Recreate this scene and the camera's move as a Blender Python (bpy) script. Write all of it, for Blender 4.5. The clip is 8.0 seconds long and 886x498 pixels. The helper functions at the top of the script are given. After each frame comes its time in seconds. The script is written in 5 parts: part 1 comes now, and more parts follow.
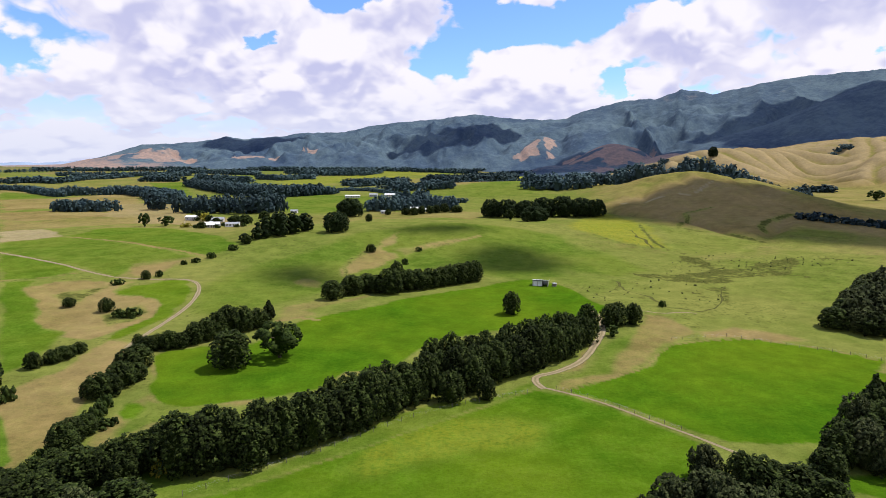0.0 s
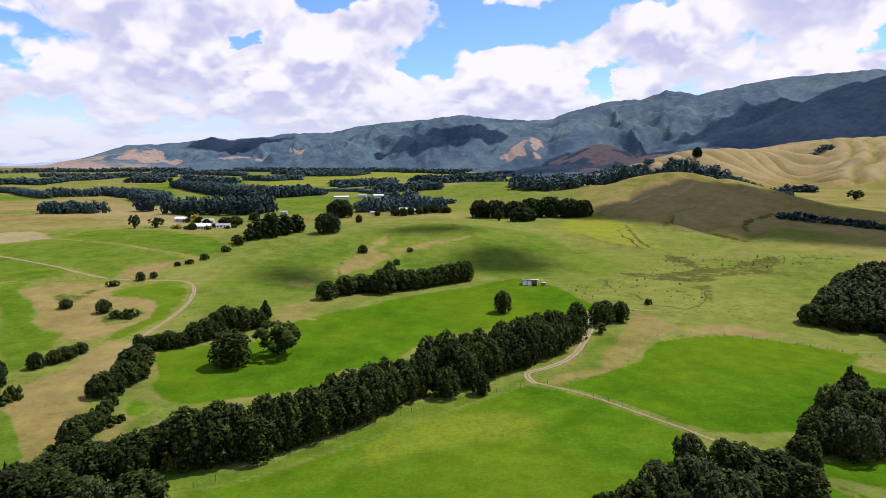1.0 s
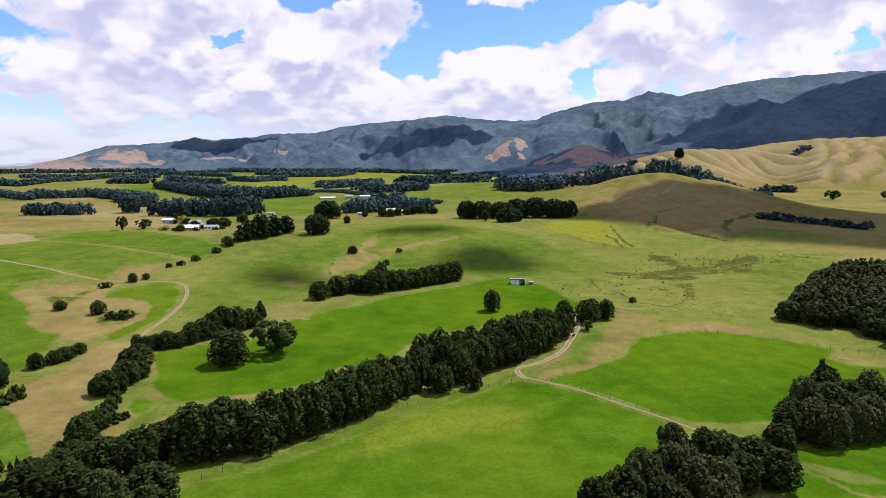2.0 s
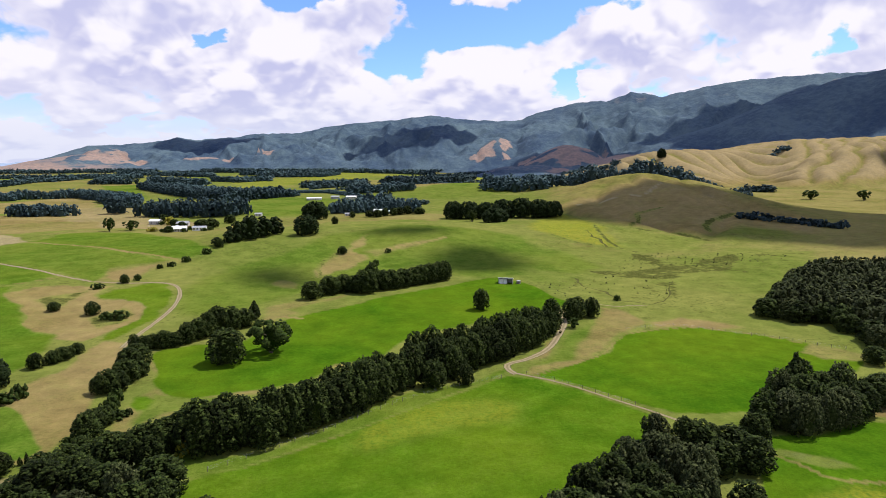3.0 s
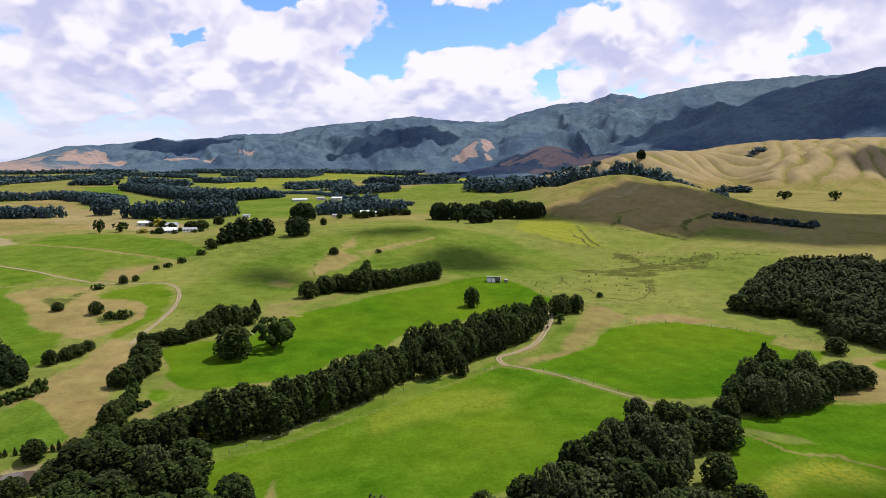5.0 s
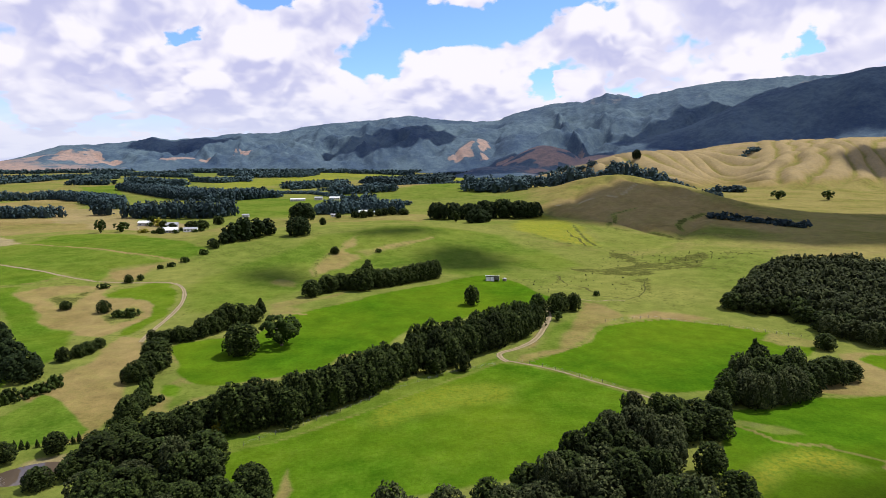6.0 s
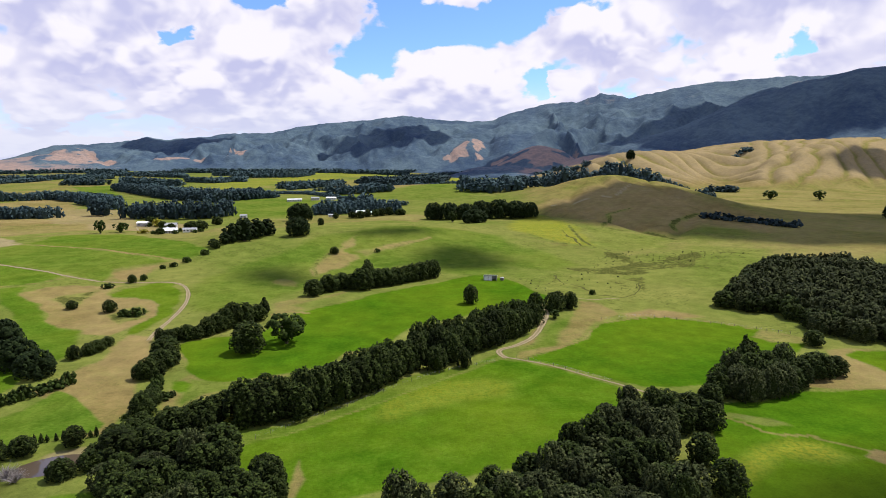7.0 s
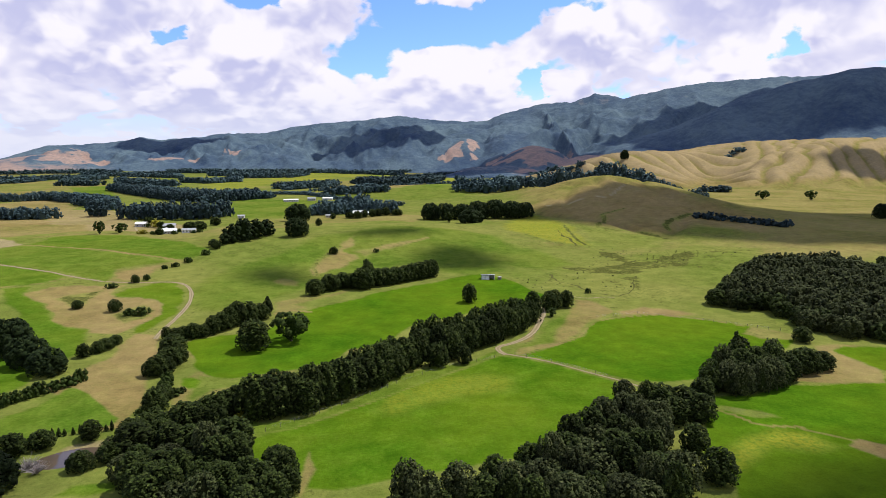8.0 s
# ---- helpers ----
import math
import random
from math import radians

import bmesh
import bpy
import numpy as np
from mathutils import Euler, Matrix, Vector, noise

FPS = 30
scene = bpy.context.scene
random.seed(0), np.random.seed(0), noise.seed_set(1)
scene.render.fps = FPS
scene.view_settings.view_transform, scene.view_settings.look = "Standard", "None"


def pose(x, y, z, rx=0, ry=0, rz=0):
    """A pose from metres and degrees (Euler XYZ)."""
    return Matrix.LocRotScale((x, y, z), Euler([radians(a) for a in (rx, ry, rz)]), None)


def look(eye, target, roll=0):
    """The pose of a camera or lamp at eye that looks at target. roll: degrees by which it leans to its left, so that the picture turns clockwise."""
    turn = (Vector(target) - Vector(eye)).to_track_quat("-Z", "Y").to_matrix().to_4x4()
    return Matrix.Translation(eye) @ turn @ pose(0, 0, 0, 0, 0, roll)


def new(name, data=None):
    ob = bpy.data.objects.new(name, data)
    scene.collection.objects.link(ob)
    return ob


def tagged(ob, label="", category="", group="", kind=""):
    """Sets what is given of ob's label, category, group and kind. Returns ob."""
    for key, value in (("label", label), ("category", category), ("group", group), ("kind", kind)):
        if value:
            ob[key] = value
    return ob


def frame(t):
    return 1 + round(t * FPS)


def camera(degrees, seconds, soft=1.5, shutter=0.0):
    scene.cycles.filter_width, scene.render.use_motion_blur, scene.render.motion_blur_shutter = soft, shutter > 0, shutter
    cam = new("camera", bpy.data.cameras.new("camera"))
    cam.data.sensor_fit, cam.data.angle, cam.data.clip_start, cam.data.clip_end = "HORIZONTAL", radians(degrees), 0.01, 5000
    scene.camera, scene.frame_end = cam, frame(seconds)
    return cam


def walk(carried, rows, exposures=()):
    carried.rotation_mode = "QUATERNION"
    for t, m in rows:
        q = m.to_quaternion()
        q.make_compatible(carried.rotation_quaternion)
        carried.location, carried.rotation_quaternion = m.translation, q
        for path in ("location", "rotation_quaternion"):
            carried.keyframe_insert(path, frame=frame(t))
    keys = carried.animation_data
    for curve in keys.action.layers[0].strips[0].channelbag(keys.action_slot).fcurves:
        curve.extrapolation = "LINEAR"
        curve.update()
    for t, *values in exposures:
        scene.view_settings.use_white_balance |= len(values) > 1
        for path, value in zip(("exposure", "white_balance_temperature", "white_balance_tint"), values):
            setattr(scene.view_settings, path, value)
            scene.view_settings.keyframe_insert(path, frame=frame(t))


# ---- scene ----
# ---- camera and its way: a drone drawing back and rising over the farm ----
cam = camera(70.96, 8.0, soft=0.5)
ROWS = [
    (0.0, 0.00, 0.00, 62.00, 82.23, 0.00, 0.00),
    (0.5, -1.14, -2.99, 62.55, 82.23, 0.04, -0.58),
    (1.0, -2.30, -6.15, 63.00, 82.25, 0.08, -1.21),
    (1.5, -3.63, -9.32, 63.48, 82.27, 0.10, -1.90),
    (3.0, -7.48, -18.83, 65.00, 82.26, 0.15, -4.04),
    (3.5, -8.81, -21.94, 65.45, 82.28, 0.15, -4.66),
    (4.0, -10.21, -25.22, 65.92, 82.27, 0.14, -5.21),
    (4.5, -11.61, -28.35, 66.33, 82.30, 0.14, -5.51),
    (6.0, -15.88, -37.71, 67.74, 82.22, 0.14, -6.11),
    (6.5, -17.31, -40.72, 68.25, 82.22, 0.13, -6.34),
    (7.0, -18.93, -43.85, 68.72, 82.20, 0.15, -6.62),
    (7.5, -20.40, -46.88, 69.17, 82.19, 0.17, -6.80),
    (8.0, -21.93, -49.93, 69.58, 82.19, 0.18, -7.14),
]
EXPOSURE = 0.05
walk(cam, [(t, pose(*row)) for t, *row in ROWS], [(0.0, EXPOSURE), (8.0, EXPOSURE)])

# ---- sun and sky ----
SUN_AZIMUTH, SUN_HEIGHT = 72.0, 60.0  # degrees clockwise from straight ahead, and above the horizon
sun_way = Vector((math.sin(radians(SUN_AZIMUTH)) * math.cos(radians(SUN_HEIGHT)), math.cos(radians(SUN_AZIMUTH)) * math.cos(radians(SUN_HEIGHT)), math.sin(radians(SUN_HEIGHT))))
sun = new("sun", bpy.data.lights.new("sun", "SUN"))
sun.data.energy, sun.data.angle, sun.data.color = 4.85, radians(0.53), (1.0, 0.96, 0.89)
sun.matrix_world = look(sun_way * 500, (0, 0, 0))


class Nodes:
    """Short hand for a node tree."""

    def __init__(self, tree):
        self.tree = tree
        tree.nodes.clear()

    def add(self, kind, **given):
        node = self.tree.nodes.new("ShaderNode" + kind)
        if kind == "Math":
            node.operation = given["_operation"]
        elif kind == "MapRange":
            node.interpolation_type = given["_interpolation_type"]
        elif kind == "Attribute":
            node.attribute_name = given["_attribute_name"]
        for key, value in given.items():
            if key[0] == "_":
                continue
            socket = node.inputs[int(key[1:])] if key[0] == "i" and key[1:].isdigit() else node.inputs[key.replace("__", " ")]
            if isinstance(value, bpy.types.NodeSocket):
                self.tree.links.new(value, socket)
            else:
                socket.default_value = value
        return node

    def math(self, op, a, b=0.0, c=0.0):
        return self.add("Math", _operation=op, i0=a, i1=b, i2=c).outputs[0]

    def mix(self, a, b, fac):
        """Colour a turned into colour b by fac."""
        node = self.tree.nodes.new("ShaderNodeMix")
        node.data_type = "RGBA"
        for socket, value in ((node.inputs[0], fac), (node.inputs[6], a), (node.inputs[7], b)):
            if isinstance(value, bpy.types.NodeSocket):
                self.tree.links.new(value, socket)
            else:
                socket.default_value = (*value, 1.0) if isinstance(value, tuple) and len(value) == 3 else value
        return node.outputs[2]

    def span(self, value, a, b, lo=0.0, hi=1.0, kind="SMOOTHSTEP"):
        return self.add("MapRange", _interpolation_type=kind, Value=value, i1=a, i2=b, i3=lo, i4=hi).outputs[0]

    def noise(self, vector, scale, detail=4.0, rough=0.55, distort=0.0):
        return self.add("TexNoise", Vector=vector, Scale=scale, Detail=detail, Roughness=rough, Distortion=distort).outputs[0]


def make_world():
    world = bpy.data.worlds.new("summer_sky")
    scene.world = world
    world.use_nodes = True
    n = Nodes(world.node_tree)
    air = n.add("TexSky")
    air.sky_type, air.sun_disc, air.sun_elevation, air.sun_rotation = "NISHITA", False, radians(SUN_HEIGHT), radians(SUN_AZIMUTH)
    air.air_density, air.dust_density, air.ozone_density = 0.9, 0.1, 5.0
    deep = n.add("VectorMath", i0=air.outputs[0], i1=(0.82, 0.93, 1.22))
    deep.operation = "MULTIPLY"
    sky = deep.outputs[0]
    way = n.add("TexCoord").outputs["Generated"]
    part = n.add("SeparateXYZ", Vector=way).outputs
    high = n.math("MAXIMUM", part[2], 0.0)
    side = n.math("MULTIPLY", n.math("ARCTAN2", part[0], part[1]), 57.2958)
    up = n.math("MULTIPLY", n.math("ARCSINE", part[2]), 57.2958)
    # rows of cumulus, flatter and smaller towards the horizon
    rise = n.math("MULTIPLY", n.math("LOGARITHM", n.math("ADD", n.math("MAXIMUM", up, 0.0), 5.0), 2.718), 2.3)

    def billows(lift):
        """Cover of the clouds, and its broad swells alone."""
        at = n.add("CombineXYZ", X=n.math("MULTIPLY", side, 0.115), Y=n.math("ADD", rise, lift), Z=3.7).outputs[0]
        wob = n.add("VectorMath", i0=at, i1=n.add("TexNoise", Vector=at, Scale=2.2, Detail=2.0, Roughness=0.5).outputs["Color"])
        swell = n.math("MULTIPLY", n.math("SUBTRACT", n.noise(at, 0.9, 3.0, 0.45, 0.1), 0.5), 2.0)
        for size, amount in ((1.6, 0.62), (3.6, 0.34)):
            lump = n.add("TexVoronoi", Vector=wob.outputs[0], Scale=size)
            lump.feature = "SMOOTH_F1"
            swell = n.math("ADD", swell, n.math("MULTIPLY", n.math("SUBTRACT", 0.42, lump.outputs["Distance"]), amount))
        broad = n.math("ADD", swell, SKY_COVER)
        lump = n.add("TexVoronoi", Vector=wob.outputs[0], Scale=9.0)
        fine = n.math("ADD", n.math("MULTIPLY", n.math("SUBTRACT", 0.42, lump.outputs["Distance"]), 0.10), n.math("MULTIPLY", n.math("SUBTRACT", n.noise(at, 6.0, 5.0, 0.55), 0.5), 0.16))
        return n.math("ADD", broad, fine), broad

    cover, broad = billows(0.0)
    full, above = billows(0.26)
    detail = n.math("SUBTRACT", cover, broad)
    # openings with billowing rims
    rim = n.add("CombineXYZ", X=n.math("MULTIPLY", side, 0.3), Y=n.math("MULTIPLY", up, 0.45), Z=1.3).outputs[0]
    shift = n.add("SeparateColor", Color=n.add("TexNoise", Vector=rim, Scale=1.0, Detail=5.0, Roughness=0.5).outputs["Color"]).outputs
    side_w = n.math("ADD", side, n.math("MULTIPLY", n.math("SUBTRACT", shift[0], 0.5), 9.0))
    up_w = n.math("ADD", up, n.math("MULTIPLY", n.math("SUBTRACT", shift[1], 0.5), 4.5))
    for cx, cy, wx, wy, deep in SKY_GAPS:
        dx = n.math("DIVIDE", n.math("SUBTRACT", side_w, cx), wx)
        dy = n.math("DIVIDE", n.math("SUBTRACT", up_w, cy), wy)
        fall = n.math("POWER", 2.718, n.math("MULTIPLY", n.math("ADD", n.math("MULTIPLY", dx, dx), n.math("MULTIPLY", dy, dy)), -1.0))
        cover = n.math("SUBTRACT", cover, n.math("MULTIPLY", fall, deep))
    # the high sky is clearer
    cover = n.math("SUBTRACT", cover, n.span(up, 17.0, 34.0, 0.0, 0.42))
    cloud = n.math("MAXIMUM", n.span(cover, 0.40, 0.62), n.span(up, 0.5, 8.0, 0.97, 0.0))
    body = n.span(cover, 0.5, 0.9)
    under = n.math("MULTIPLY", n.span(n.math("SUBTRACT", n.math("SUBTRACT", above, broad), n.math("MULTIPLY", detail, 0.7)), -0.18, 0.24), n.math("ADD", n.math("MULTIPLY", body, 0.5), 0.5))
    white = n.mix((0.96, 0.93, 1.02), (0.57, 0.58, 0.84), under)
    haze = n.span(up, 0.0, 8.0, 0.9, 0.0)
    white = n.mix(white, (0.66, 0.71, 0.90), n.math("MULTIPLY", haze, 0.75))
    clear = n.add("Background", Color=sky, Strength=SKY_STRENGTH)
    puff = n.add("Background", Color=white, Strength=CLOUD_STRENGTH)
    both = n.add("MixShader", i0=cloud, i1=clear.outputs[0], i2=puff.outputs[0])
    n.add("OutputWorld", Surface=both.outputs[0])


SKY_STRENGTH, CLOUD_STRENGTH, SKY_COVER = 0.17, 0.985, 0.88
# openings of blue between the clouds: azimuth, height, widths in degrees, depth
SKY_GAPS = [(-35, 8.4, 3.0, 1.5, 0.85), (-15.7, 10.6, 1.68, 0.63, 0.57), (-9.5, 14.4, 3.5, 1.2, 0.85), (-6, 15.2, 3.1, 1.2, 0.76), (4.5, 11.6, 3.2, 1.6, 0.95), (0.4, 8.9, 2.2, 1.8, 0.76), (8.2, 11.8, 3.0, 1.2, 0.95), (2.6, 14.4, 2.5, 1.8, 0.85), (16.5, 13.8, 3.5, 1.6, 0.95), (16, 6.9, 3.2, 1.2, 0.76), (12.5, 12.6, 2.0, 2.0, 0.66), (35.5, 9.5, 1.6, 1.0, 0.8), (33, 15, 2.5, 0.8, 0.4), (18.0, 6.6, 1.2, 0.8, -0.9)]
make_world()

# ---- the lie of the land ----
def smooth(a, b, v):
    s = np.clip((v - a) / (b - a), 0.0, 1.0)
    return s * s * (3 - 2 * s)


def hashed(ix, iy, seed):
    n = (ix.astype(np.int64) * 374761393 + iy.astype(np.int64) * 668265263 + seed * 974634977) & 0x7FFFFFFF
    n = ((n ^ (n >> 13)) * 1274126177) & 0x7FFFFFFF
    return ((n ^ (n >> 16)) & 0xFFFF) / 65535.0


def grain(x, y, size, seed=0):
    """Smooth value noise, -1 to 1, with features of that size in metres."""
    u, v = np.asarray(x, float) / size, np.asarray(y, float) / size
    iu, iv = np.floor(u), np.floor(v)
    fu, fv = u - iu, v - iv
    fu, fv = fu * fu * fu * (fu * (fu * 6 - 15) + 10), fv * fv * fv * (fv * (fv * 6 - 15) + 10)
    a, b = hashed(iu, iv, seed), hashed(iu + 1, iv, seed)
    c, d = hashed(iu, iv + 1, seed), hashed(iu + 1, iv + 1, seed)
    return 2 * ((a * (1 - fu) + b * fu) * (1 - fv) + (c * (1 - fu) + d * fu) * fv) - 1


def rough(x, y, size, octaves=4, seed=0):
    total, amp = 0.0, 1.0
    for k in range(octaves):
        total = total + amp * grain(x + 37.7 * k, y - 19.3 * k, size, seed + k)
        size, amp = size * 0.5, amp * 0.5
    return total


def mound(x, y, cx, cy, sx, sy, turn=0.0):
    c, s = math.cos(radians(turn)), math.sin(radians(turn))
    u, v = (x - cx) * c + (y - cy) * s, -(x - cx) * s + (y - cy) * c
    return np.exp(-0.5 * ((u / sx) ** 2 + (v / sy) ** 2))


def gullies(x, y, size, seed):
    """Sharp spurs and rounded gullies, 0 to 1."""
    wx, wy = x + 0.35 * size * grain(x, y, size, seed + 7), y + 0.35 * size * grain(x, y, size, seed + 9)
    return 1 - np.abs(grain(wx, wy, size, seed))


def folds(x, y):
    """Rounded spurs between sharp creases on the tawny hills, 0 to 1."""
    warp = 0.8 * grain(x, y, 210, 36) + 0.22 * grain(x, y, 70, 37)
    west = np.abs(np.sin(math.pi * ((x + 0.22 * y) / 64 + warp)))
    east = np.abs(np.sin(math.pi * ((0.78 * x - 0.62 * y) / 58 + warp)))
    fine = np.abs(np.sin(math.pi * ((x + 0.1 * y) / 23 + 2 * warp)))
    turn = smooth(-40, 40, (x - 790) - 0.55 * (y - 1150))
    return ((1 - turn) * west + turn * east) * 0.85 + 0.15 * fine


def terrain(x, y):
    x, y = np.asarray(x, float), np.asarray(y, float)
    r = np.hypot(x, y)
    h = 9.0 * smooth(170, 560, r) + 43.0 * smooth(1300, 4600, r)
    # the long green rise and its crest
    h = h + 6.5 * mound(x, y, -75, 425, 105, 55, 25) + 7.0 * mound(x, y, 35, 478, 120, 55, 12)
    h = h + 3.0 * mound(x, y, -10, 262, 80, 55, 10) - 3.0 * mound(x, y, -36, 330, 16, 40, -25)
    h = h - 3.0 * mound(x, y, 130, 500, 60, 60, 0)
    # the dry hill and its shoulders, a green knoll beyond
    h = h + 43.0 * mound(x, y, 306, 765, 80, 130, 0) + 4.0 * mound(x, y, 205, 690, 70, 90, 0) + 2.0 * mound(x, y, 400, 640, 80, 90, 0)
    h = h + 24.0 * mound(x, y, 125, 1090, 170, 120, 0)
    h = h - 5.5 * mound(x, y, 210, 520, 5, 48, 6) - 4.5 * mound(x, y, 260, 482, 4.5, 40, -35) - 5.0 * mound(x, y, 175, 600, 6, 45, 20) - 5.0 * mound(x, y, 330, 640, 7, 60, 8)
    h = h + 3.5 * mound(x, y, 255, 650, 10, 80, -25)
    # the tawny hill country
    hills = 66.0 * mound(x, y, 700, 1580, 160, 190, 0) + 86.0 * mound(x, y, 1090, 1830, 250, 230, 0)
    hills = hills + 62.0 * mound(x, y, 1150, 1420, 240, 100, 28) + 52.0 * mound(x, y, 1560, 1600, 270, 220, 0) + 76.0 * mound(x, y, 1750, 1900, 400, 300, 0)
    hills = hills * (1 - 0.8 * mound(x, y, 800, 1330, 60, 240, -26.6))
    h = h + hills
    # spurs that run down both flanks into the middle valley
    h = h + smooth(3, 18, hills) * (1 - 0.5 * smooth(60, 105, hills)) * (19.0 * folds(x, y) * (0.8 + 0.4 * grain(x, y, 140, 38)) - 10.5)
    # runnels that fan down the dry hill's near face
    face = smooth(5, 16, 43.0 * mound(x, y, 306, 765, 80, 130, 0)) * (1 - smooth(690, 760, y))
    fan = np.degrees(np.arctan2(x - 306, 900 - y))
    h = h + face * 5.0 * (np.abs(np.sin(math.pi * (fan / 11 + 0.5 * grain(x, y, 80, 39)))) - 0.64)
    slope = smooth(14, 30, h) * (1 - smooth(900, 1050, r))
    h = h - slope * (3.4 * gullies(x, y * 0.6, 95, 41) ** 7 + 1.3 * gullies(x + 0.4 * y, y * 0.5, 42, 43) ** 5)
    # small swells, quiet in the near paddocks
    h = h + 1.1 * smooth(150, 400, r) * rough(x, y, 120, 2, 5) + 0.35 * grain(x, y, 45, 11) + 0.5 * smooth(230, 420, r) * rough(x, y, 34, 3, 15) * (1 - smooth(800, 1200, r))
    # stream gully in the west, the pond hollow
    h = h - 2.0 * mound(x, y, -150, 232, 30, 22, 20) - 2.2 * mound(x, y, -94.5, 103, 7.5, 4.6, 25)
    return h

# ---- materials ----
def material(name):
    mat = bpy.data.materials.new(name)
    mat.use_nodes = True
    return mat, Nodes(mat.node_tree)


def finish(n, color, roughness=0.9, bump=None, strength=0.3, distance=0.1, **more):
    given = {"Base__Color": color, "Roughness": roughness, **more}
    if bump is not None:
        given["Normal"] = n.add("Bump", Height=bump, Strength=strength, Distance=distance).outputs[0]
    surface = n.add("BsdfPrincipled", **given)
    n.add("OutputMaterial", Surface=surface.outputs[0])


def ground_material():
    mat, n = material("pasture_and_soil")
    place = n.add("TexCoord").outputs["Object"]
    mask = {key: n.add("Attribute", _attribute_name=key).outputs["Fac"] for key in COVERS}
    broad = n.noise(place, 0.012, 5.0, 0.6)
    mid = n.noise(place, 0.09, 5.0, 0.62)
    fine = n.noise(place, 0.8, 4.0, 0.7)
    tuft = n.noise(place, 3.2, 3.0, 0.7)
    blotch = n.noise(place, 0.3, 4.0, 0.6)
    mottle = n.span(n.math("ADD", n.math("MULTIPLY", mid, 0.6), n.math("MULTIPLY", fine, 0.4)), 0.34, 0.66)
    spread = n.span(broad, 0.35, 0.65)
    pasture = n.mix(n.mix((0.152, 0.176, 0.034), (0.086, 0.121, 0.018), mottle), (0.204, 0.194, 0.052), n.math("MULTIPLY", spread, 0.55))
    clump = n.math("MULTIPLY", n.span(n.noise(place, 0.5, 4.0, 0.65), 0.53, 0.62), n.span(n.noise(place, 0.03, 3.0, 0.6), 0.42, 0.60, 0.0, 0.65))
    pasture = n.mix(pasture, (0.066, 0.078, 0.018), clump)
    lush = n.mix(n.mix((0.064, 0.138, 0.006), (0.034, 0.090, 0.004), mottle), (0.112, 0.154, 0.009), n.math("MULTIPLY", spread, 0.6))
    dry = n.mix(n.mix((0.225, 0.166, 0.060), (0.140, 0.112, 0.036), mottle), (0.300, 0.222, 0.098), n.math("MULTIPLY", spread, 0.5))
    rush = n.mix((0.052, 0.064, 0.014), (0.100, 0.098, 0.026), n.span(fine, 0.4, 0.6))
    soil = n.mix((0.440, 0.350, 0.235), (0.330, 0.250, 0.155), n.span(fine, 0.35, 0.65))
    gold = n.mix((0.330, 0.290, 0.020), (0.130, 0.180, 0.018), n.span(fine, 0.40, 0.62))
    bush = n.mix((0.040, 0.058, 0.040), (0.075, 0.092, 0.060), mottle)
    color = pasture
    for key, tint in (("lush", lush), ("dry", dry), ("gold", gold), ("bush", bush), ("rush", rush), ("soil", soil)):
        edge = n.span(n.math("ADD", mask[key], n.math("MULTIPLY", n.math("SUBTRACT", n.math("ADD", n.math("MULTIPLY", fine, 0.5), n.math("MULTIPLY", mid, 0.5)), 0.5), 0.55)), 0.12, 0.88, kind="LINEAR")
        if key == "dry":
            ragged = n.math("ADD", n.math("MULTIPLY", n.noise(place, 0.045, 6.0, 0.65), 0.6), n.math("MULTIPLY", blotch, 0.4))
            edge = n.span(n.math("ADD", mask[key], n.math("MULTIPLY", n.math("SUBTRACT", ragged, 0.5), 1.5)), 0.14, 0.92, kind="LINEAR")
        if key == "rush":
            edge = n.span(n.math("ADD", mask[key], n.math("MULTIPLY", n.math("SUBTRACT", n.math("ADD", n.math("MULTIPLY", mid, 0.55), n.math("MULTIPLY", blotch, 0.45)), 0.5), 2.6)), 0.45, 0.78)
        color = n.mix(color, tint, n.math("MULTIPLY", edge, n.span(mask[key], 0.0, 0.12)))
    blade = n.noise(place, 1.5, 6.0, 0.75)
    speck = n.math("MULTIPLY", n.span(tuft, 0.28, 0.72, 0.86, 1.14, "LINEAR"), n.span(n.noise(place, 0.16, 5.0, 0.6), 0.3, 0.7, 0.86, 1.14, "LINEAR"))
    color = n.add("VectorMath", i0=color, i1=n.add("CombineXYZ", X=speck, Y=speck, Z=speck).outputs[0])
    color.operation = "MULTIPLY"
    color = n.mix((0, 0, 0), color.outputs[0], n.span(blade, 0.3, 0.7, 0.76, 1.24, "LINEAR"))
    height = n.math("ADD", n.math("MULTIPLY", tuft, 0.3), n.math("MULTIPLY", fine, 1.0))
    finish(n, color, 1.0, height, 0.55, 0.3, Specular__IOR__Level=0.0)
    return mat


def leaf_material(name, deep, light, young):
    mat, n = material(name)
    geo = n.add("NewGeometry").outputs["Random Per Island"]
    one = n.add("ObjectInfo").outputs["Random"]
    place = n.add("TexCoord").outputs["Object"]
    grainy = n.math("ADD", n.math("MULTIPLY", n.noise(place, 0.9, 3.0, 0.7), 0.35), n.math("MULTIPLY", n.noise(place, 3.8, 3.0, 0.75), 0.65))
    color = n.mix(deep, light, n.span(geo, 0.1, 0.95))
    color = n.mix(color, young, n.math("MULTIPLY", n.span(grainy, 0.50, 0.64), 0.75))
    color = n.mix(color, deep, n.span(grainy, 0.48, 0.36))
    value = n.span(one, 0.0, 1.0, 0.55, 1.6, "LINEAR")
    color = n.mix((0, 0, 0), color, value)
    finish(n, color, 0.85, Specular__IOR__Level=0.08)
    return mat


